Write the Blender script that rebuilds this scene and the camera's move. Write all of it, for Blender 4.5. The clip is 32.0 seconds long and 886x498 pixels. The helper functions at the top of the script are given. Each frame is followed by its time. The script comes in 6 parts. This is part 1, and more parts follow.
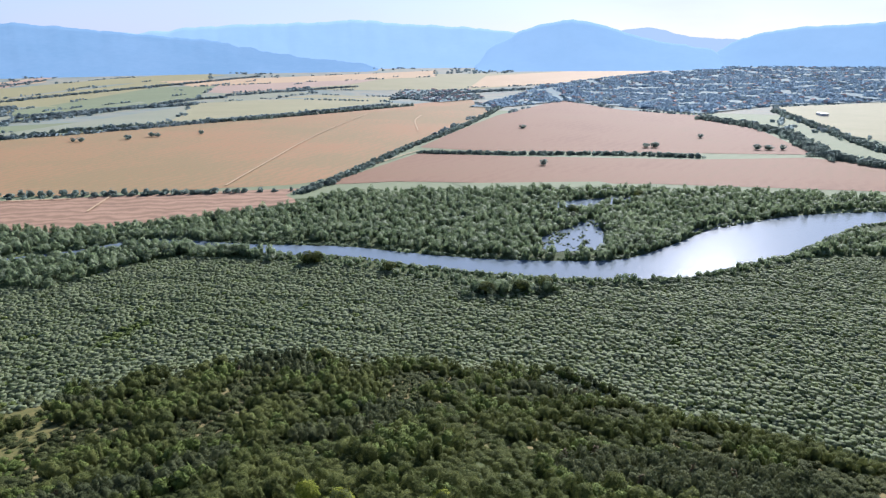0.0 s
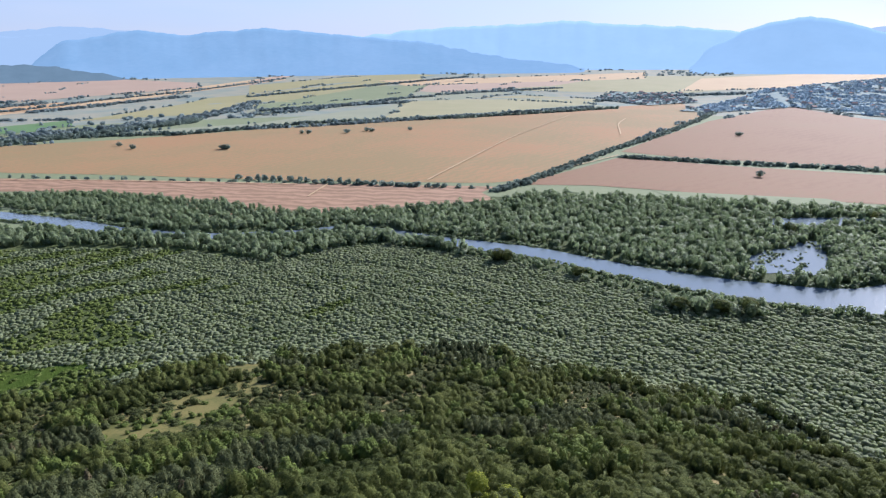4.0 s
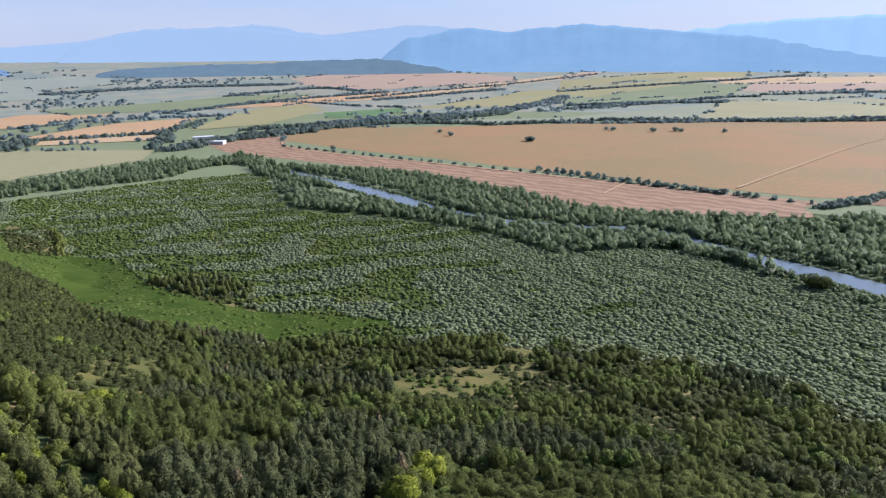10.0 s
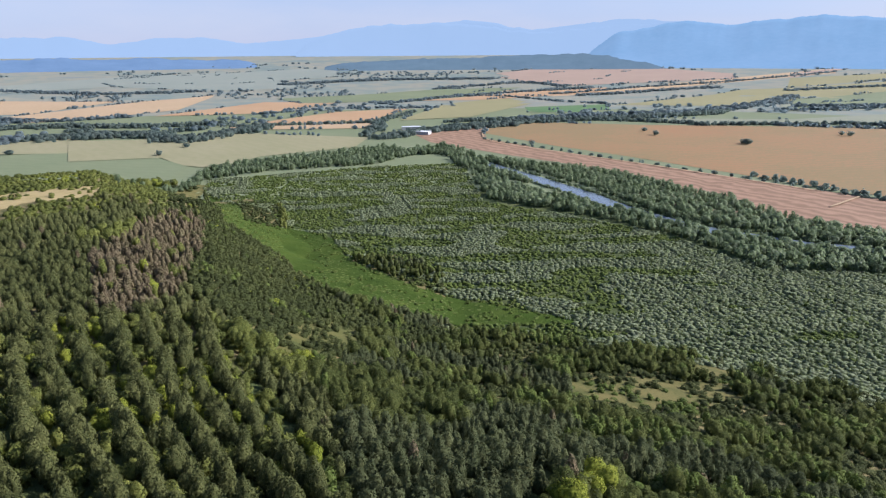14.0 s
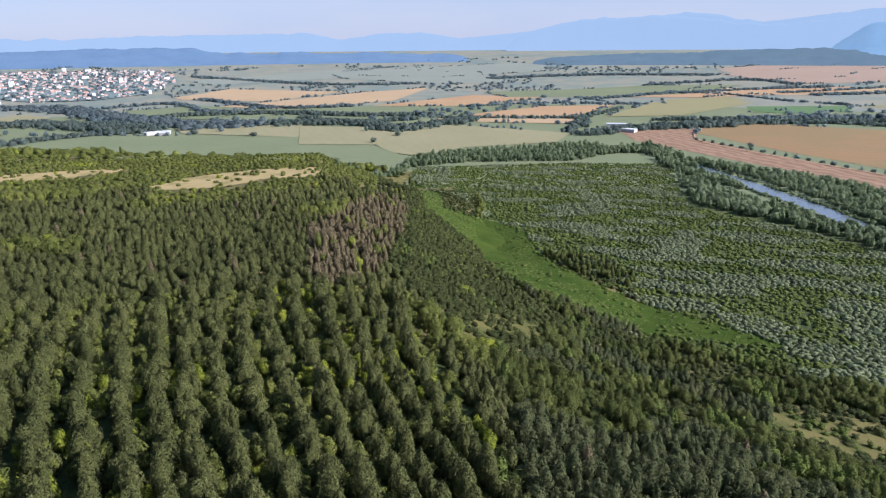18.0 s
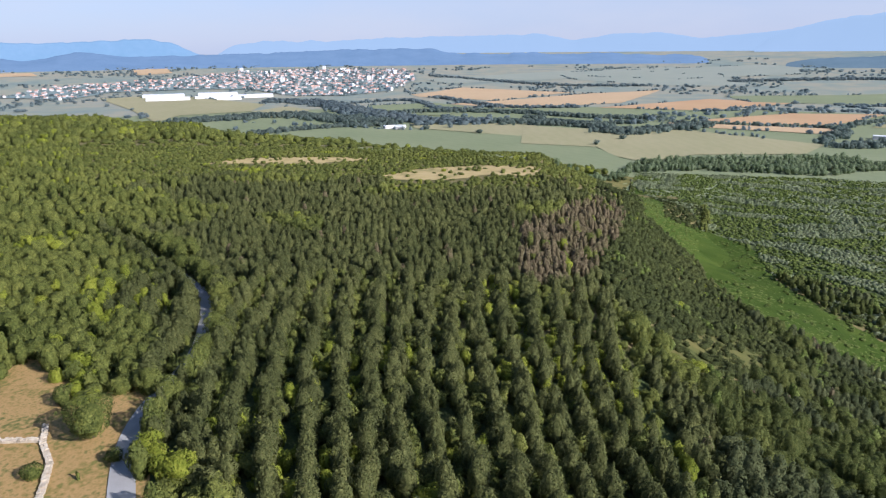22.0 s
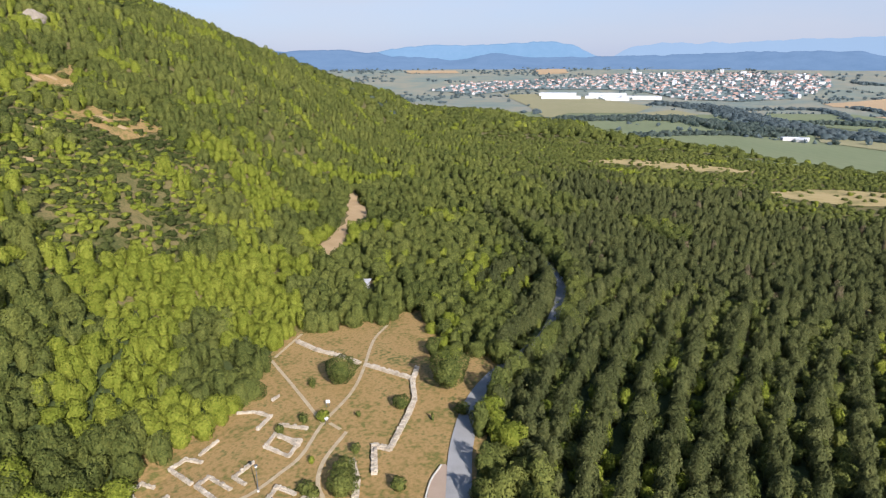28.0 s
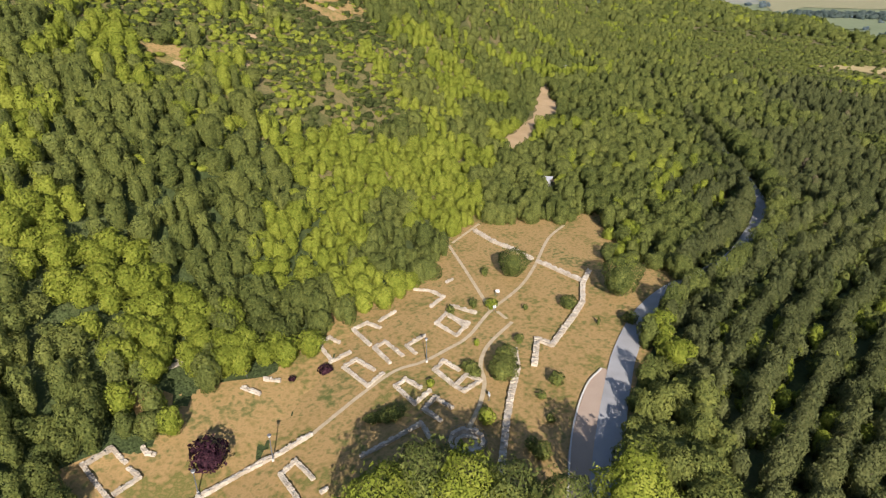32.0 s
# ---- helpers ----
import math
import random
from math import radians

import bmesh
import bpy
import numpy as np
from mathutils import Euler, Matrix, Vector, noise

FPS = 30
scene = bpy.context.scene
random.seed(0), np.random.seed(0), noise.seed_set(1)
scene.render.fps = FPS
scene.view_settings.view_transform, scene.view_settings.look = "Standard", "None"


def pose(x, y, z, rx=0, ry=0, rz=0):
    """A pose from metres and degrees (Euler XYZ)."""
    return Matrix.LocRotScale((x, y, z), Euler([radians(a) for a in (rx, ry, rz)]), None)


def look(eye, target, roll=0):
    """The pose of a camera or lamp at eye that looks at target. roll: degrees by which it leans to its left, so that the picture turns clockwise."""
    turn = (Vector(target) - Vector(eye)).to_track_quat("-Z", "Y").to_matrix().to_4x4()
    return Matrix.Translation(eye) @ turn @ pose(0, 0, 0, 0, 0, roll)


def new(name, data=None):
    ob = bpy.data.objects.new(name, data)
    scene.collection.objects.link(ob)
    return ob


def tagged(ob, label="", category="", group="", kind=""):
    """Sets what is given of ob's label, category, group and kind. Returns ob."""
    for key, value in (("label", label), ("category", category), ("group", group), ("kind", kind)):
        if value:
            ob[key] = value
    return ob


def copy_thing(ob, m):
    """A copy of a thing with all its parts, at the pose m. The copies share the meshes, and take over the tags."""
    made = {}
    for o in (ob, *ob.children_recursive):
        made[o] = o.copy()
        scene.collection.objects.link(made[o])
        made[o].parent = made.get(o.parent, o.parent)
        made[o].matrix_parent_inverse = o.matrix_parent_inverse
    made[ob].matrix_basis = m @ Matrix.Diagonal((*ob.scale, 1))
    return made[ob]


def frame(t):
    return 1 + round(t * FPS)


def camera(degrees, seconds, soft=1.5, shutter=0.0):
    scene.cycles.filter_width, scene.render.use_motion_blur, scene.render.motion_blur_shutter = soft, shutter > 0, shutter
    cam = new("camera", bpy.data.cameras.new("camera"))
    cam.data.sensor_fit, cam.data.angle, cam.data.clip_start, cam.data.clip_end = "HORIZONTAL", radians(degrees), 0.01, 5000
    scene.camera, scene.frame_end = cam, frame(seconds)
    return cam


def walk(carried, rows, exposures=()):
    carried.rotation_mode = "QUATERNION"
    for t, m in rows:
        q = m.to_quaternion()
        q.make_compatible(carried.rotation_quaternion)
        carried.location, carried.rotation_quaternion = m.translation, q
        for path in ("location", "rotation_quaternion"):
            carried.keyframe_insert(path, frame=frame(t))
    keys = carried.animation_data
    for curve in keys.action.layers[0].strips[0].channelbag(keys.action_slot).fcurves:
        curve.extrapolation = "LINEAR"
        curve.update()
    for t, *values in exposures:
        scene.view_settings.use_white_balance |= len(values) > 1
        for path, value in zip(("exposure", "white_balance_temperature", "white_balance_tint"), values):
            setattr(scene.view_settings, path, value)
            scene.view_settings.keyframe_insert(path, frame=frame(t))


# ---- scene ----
# A pan over a river valley from a point above a hill foot with old stone ruins.
H = 140.0                      # the eye's height over the valley floor, metres
TURNS = (
    (0.0, 0.0, -17.0, 0.5),
    (1.0, 4.39, -16.92, 0.48),
    (2.0, 8.78, -16.94, 0.55),
    (3.0, 13.15, -16.87, 0.5),
    (3.5, 15.33, -16.8, 0.52),
    (5.5, 24.13, -16.79, 0.52),
    (6.0, 26.29, -16.82, 0.49),
    (7.0, 30.69, -16.78, 0.52),
    (8.0, 35.07, -16.87, 0.49),
    (9.0, 39.42, -16.88, 0.49),
    (10.0, 43.85, -16.9, 0.45),
    (11.0, 48.14, -17.07, 0.42),
    (12.0, 52.5, -17.15, 0.43),
    (13.0, 56.94, -17.16, 0.47),
    (14.0, 61.34, -17.21, 0.42),
    (14.5, 63.49, -17.33, 0.4),
    (16.5, 72.42, -17.51, 0.45),
    (17.0, 74.65, -17.46, 0.53),
    (18.0, 79.07, -17.54, 0.5),
    (19.0, 83.6, -17.48, 0.57),
    (20.0, 88.1, -17.41, 0.53),
    (20.5, 90.49, -17.37, 0.52),
    (21.0, 93.2, -17.36, 0.57),
    (22.0, 98.57, -17.33, 0.56),
    (23.0, 103.94, -17.34, 0.49),
    (24.0, 109.35, -17.28, 0.48),
    (25.0, 114.86, -17.25, 0.4),
    (25.5, 117.51, -17.26, 0.43),
    (27.5, 128.56, -16.94, 0.22),
    (28.0, 131.29, -16.95, 0.29),
    (29.0, 136.82, -16.92, 0.31),
    (30.0, 141.83, -16.9, 0.24),
    (30.5, 143.47, -18.53, 0.25),
    (31.0, 145.11, -21.06, 0.26),
    (31.5, 146.67, -23.73, 0.28),
    (32.0, 148.31, -26.09, 0.27),
)
cam = camera(69.1, 32.0, soft=1.25)
walk(cam, [(t, pose(0, 0, H, 90 + tilt, 0, turn) @ pose(0, 0, 0, 0, 0, -lean)) for t, turn, tilt, lean in TURNS],
     exposures=((0, 1.05, 5800, 15), (12, 0.95, 5900, 16), (23, 0.94, 5950, 15), (28, 0.89, 6200, 13), (30, 0.9, 6400, 13), (32, 0.95, 6550, 13)))

# ---- light ----
SUN_HEAD, SUN_UP = 24.0, 29.5  # degrees clockwise from +y, degrees above the horizon
world = bpy.data.worlds.new("sky")
scene.world = world
world.use_nodes = True
wn = world.node_tree.nodes
sky = wn.new("ShaderNodeTexSky")
sky.sky_type = "NISHITA"
sky.sun_disc = False
sky.sun_elevation, sky.sun_rotation = radians(SUN_UP), radians(SUN_HEAD)
sky.altitude, sky.air_density, sky.dust_density, sky.ozone_density = 200, 1.0, 0.6, 3.0
wn["Background"].inputs["Strength"].default_value = 0.09
# summer haze: the sky whitens smoothly towards the horizon
wl = world.node_tree.links.new
way, split, ease, veil = wn.new("ShaderNodeTexCoord"), wn.new("ShaderNodeSeparateXYZ"), wn.new("ShaderNodeMapRange"), wn.new("ShaderNodeMixRGB")
wl(way.outputs["Generated"], split.inputs[0])
wl(split.outputs["Z"], ease.inputs["Value"])
ease.interpolation_type = "SMOOTHSTEP"
ease.inputs["From Min"].default_value, ease.inputs["From Max"].default_value = -0.02, 0.5
ease.inputs["To Min"].default_value, ease.inputs["To Max"].default_value = 0.80, 0.0
wl(ease.outputs[0], veil.inputs["Fac"])
wl(sky.outputs[0], veil.inputs["Color1"])
veil.inputs["Color2"].default_value = (2.75, 3.2, 4.5, 1)
cloud, stretch, part_of, white = wn.new("ShaderNodeTexNoise"), wn.new("ShaderNodeMapping"), wn.new("ShaderNodeMapRange"), wn.new("ShaderNodeMixRGB")
stretch.inputs["Scale"].default_value = (2.2, 2.2, 9.0)
wl(way.outputs["Generated"], stretch.inputs["Vector"])
wl(stretch.outputs[0], cloud.inputs["Vector"])
cloud.inputs["Scale"].default_value, cloud.inputs["Detail"].default_value, cloud.inputs["Roughness"].default_value = 1.0, 5, 0.55
part_of.inputs["From Min"].default_value, part_of.inputs["From Max"].default_value = 0.42, 0.72
part_of.inputs["To Min"].default_value, part_of.inputs["To Max"].default_value = 0.0, 0.55
wl(cloud.outputs["Fac"], part_of.inputs["Value"])
thin_out, low_cloud = wn.new("ShaderNodeMapRange"), wn.new("ShaderNodeMath")
thin_out.interpolation_type, low_cloud.operation = "SMOOTHSTEP", "MULTIPLY"
thin_out.inputs["From Min"].default_value, thin_out.inputs["From Max"].default_value = 0.12, 0.55
thin_out.inputs["To Min"].default_value, thin_out.inputs["To Max"].default_value = 1.0, 0.1
wl(split.outputs["Z"], thin_out.inputs["Value"])
wl(part_of.outputs[0], low_cloud.inputs[0])
wl(thin_out.outputs[0], low_cloud.inputs[1])
wl(low_cloud.outputs[0], white.inputs["Fac"])
wl(veil.outputs[0], white.inputs["Color1"])
white.inputs["Color2"].default_value = (4.0, 4.1, 4.5, 1)
wl(white.outputs[0], wn["Background"].inputs["Color"])
sun = new("sun", bpy.data.lights.new("sun", "SUN"))
sun.data.energy, sun.data.angle, sun.data.color = 5.0, radians(0.6), (0.99, 0.95, 0.90)
_c, _s = math.cos(radians(SUN_UP)), math.sin(radians(SUN_UP))
sun.matrix_world = look((0, 0, 600), (-_c * math.sin(radians(SUN_HEAD)) * 100, -_c * math.cos(radians(SUN_HEAD)) * 100, 600 - _s * 100))


# ---- materials ----
def material(name, colours, scale=1.0, fine=8.0, rough=0.85, bump=0.0, tint=0.0, gloss=0.15, glow=0.0, through_light=0.0, rows=None, ruffle=0.0, grain=0.6):
    """A surface of two to four colours, mixed by two scales of noise (coarse size 1/scale metres, fine times finer)."""
    m = bpy.data.materials.new(name)
    m.use_nodes = True
    n, link = m.node_tree.nodes, m.node_tree.links.new
    b = n["Principled BSDF"]
    b.inputs["Roughness"].default_value = rough
    b.inputs["Specular IOR Level"].default_value = gloss
    geo = n.new("ShaderNodeNewGeometry")
    big, small = n.new("ShaderNodeTexNoise"), n.new("ShaderNodeTexNoise")
    for node, s, d in ((big, scale, 4), (small, scale * fine, 5)):
        link(geo.outputs["Position"], node.inputs["Vector"])
        node.inputs["Scale"].default_value, node.inputs["Detail"].default_value = s, d
    mix = n.new("ShaderNodeMath")
    mix.operation = "MULTIPLY_ADD"
    link(small.outputs["Fac"], mix.inputs[0])
    mix.inputs[1].default_value = grain
    link(big.outputs["Fac"], mix.inputs[2])
    last = mix
    if tint:
        at = n.new("ShaderNodeAttribute")
        at.attribute_name = "tint"
        add = n.new("ShaderNodeMath")
        add.operation = "MULTIPLY_ADD"
        link(at.outputs["Fac"], add.inputs[0])
        add.inputs[1].default_value = tint
        link(last.outputs[0], add.inputs[2])
        last = add
    if rows:
        # drill rows and machine swaths: (heading in degrees, metres between, strength)
        turn, wave = n.new("ShaderNodeMapping"), n.new("ShaderNodeTexWave")
        turn.inputs["Rotation"].default_value = (0, 0, radians(rows[0]))
        link(geo.outputs["Position"], turn.inputs["Vector"])
        link(turn.outputs[0], wave.inputs["Vector"])
        wave.inputs["Scale"].default_value, wave.inputs["Distortion"].default_value = 0.314 / rows[1], 7.0
        wave.inputs["Detail"].default_value, wave.inputs["Detail Scale"].default_value = 3, 2.0
        ad = n.new("ShaderNodeMath")
        ad.operation = "MULTIPLY_ADD"
        link(wave.outputs["Fac"], ad.inputs[0])
        ad.inputs[1].default_value = rows[2]
        link(last.outputs[0], ad.inputs[2])
        last = ad
    ramp = n.new("ShaderNodeValToRGB")
    mid, half = 0.5 + 0.5 * grain, 0.3 + 0.12 * (grain - 0.6)
    lo, hi = mid - half, mid + half + tint + (rows[2] if rows else 0)
    rng = n.new("ShaderNodeMapRange")
    rng.inputs["From Min"].default_value, rng.inputs["From Max"].default_value = lo, hi
    link(last.outputs[0], rng.inputs["Value"])
    link(rng.outputs[0], ramp.inputs["Fac"])
    el = ramp.color_ramp.elements
    while len(el) < len(colours):
        el.new(0.5)
    for k, c in enumerate(colours):
        el[k].position = k / (len(colours) - 1)
        el[k].color = (*c, 1)
    link(ramp.outputs["Color"], b.inputs["Base Color"])
    if bump:
        bm_ = n.new("ShaderNodeBump")
        bm_.inputs["Strength"].default_value, bm_.inputs["Distance"].default_value = 0.8, bump
        link(small.outputs["Fac"], bm_.inputs["Height"])
        link(bm_.outputs[0], b.inputs["Normal"])
    if ruffle:
        # leaves turned every way: the surface's facing varies from tuft to tuft
        tuft, low, mul, plus, unit = n.new("ShaderNodeTexNoise"), n.new("ShaderNodeVectorMath"), n.new("ShaderNodeVectorMath"), n.new("ShaderNodeVectorMath"), n.new("ShaderNodeVectorMath")
        tuft.inputs["Scale"].default_value, tuft.inputs["Detail"].default_value, tuft.inputs["Roughness"].default_value = 3.0, 4, 0.68
        link(geo.outputs["Position"], tuft.inputs["Vector"])
        low.operation, mul.operation, plus.operation, unit.operation = "SUBTRACT", "SCALE", "ADD", "NORMALIZE"
        low.inputs[1].default_value = (0.5, 0.5, 0.42)
        mul.inputs["Scale"].default_value = ruffle
        link(tuft.outputs["Color"], low.inputs[0])
        link(low.outputs[0], mul.inputs[0])
        link(geo.outputs["Normal"], plus.inputs[0])
        link(mul.outputs[0], plus.inputs[1])
        link(plus.outputs[0], unit.inputs[0])
        link(unit.outputs[0], b.inputs["Normal"])
    # far slopes emit their haze colour; the lit base colour is dimmed
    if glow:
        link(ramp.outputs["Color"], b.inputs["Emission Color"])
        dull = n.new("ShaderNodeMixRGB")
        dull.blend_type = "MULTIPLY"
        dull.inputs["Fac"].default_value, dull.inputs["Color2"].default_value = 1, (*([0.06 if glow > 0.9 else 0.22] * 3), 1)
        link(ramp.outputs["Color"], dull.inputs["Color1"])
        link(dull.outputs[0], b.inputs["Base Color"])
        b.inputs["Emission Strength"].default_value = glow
    if through_light:
        tr = n.new("ShaderNodeBsdfTranslucent")
        link(ramp.outputs["Color"], tr.inputs["Color"])
        ms = n.new("ShaderNodeMixShader")
        ms.inputs[0].default_value = through_light
        link(b.outputs[0], ms.inputs[1])
        link(tr.outputs[0], ms.inputs[2])
        link(ms.outputs[0], n["Material Output"].inputs["Surface"])
    return m


def leaves(name, *colours, tint=0.55, scale=0.03, thin=0.2, deep=0.38, ruffle=3.0, gaps=2.0, rough=0.8, gloss=0.08):
    dark, pale = tuple(c * deep for c in colours[0]), tuple(c * 1.25 for c in colours[-1])
    m = material(name, (dark, *colours, pale), scale, 80.0, rough, 0.0, tint, gloss, 0.0, thin, ruffle=ruffle, grain=2.2)
    # foliage is broken up into small leaf tufts; "spray" says how dense it is (2: closed)
    n, link = m.node_tree.nodes, m.node_tree.links.new
    geo, spray, holes, cut = n.new("ShaderNodeNewGeometry"), n.new("ShaderNodeAttribute"), n.new("ShaderNodeTexNoise"), n.new("ShaderNodeMath")
    spray.attribute_name = "spray"
    holes.inputs["Scale"].default_value, holes.inputs["Detail"].default_value, holes.inputs["Roughness"].default_value = gaps, 4, 0.68
    link(geo.outputs["Position"], holes.inputs["Vector"])
    link(holes.outputs["Fac"], cut.inputs[0])
    link(spray.outputs["Fac"], cut.inputs[1])
    cut.operation = "GREATER_THAN"
    clear, mix = n.new("ShaderNodeBsdfTransparent"), n.new("ShaderNodeMixShader")
    out = n["Material Output"].inputs["Surface"]
    link(cut.outputs[0], mix.inputs[0])
    link(out.links[0].from_socket, mix.inputs[1])
    link(clear.outputs[0], mix.inputs[2])
    link(mix.outputs[0], out)
    return m


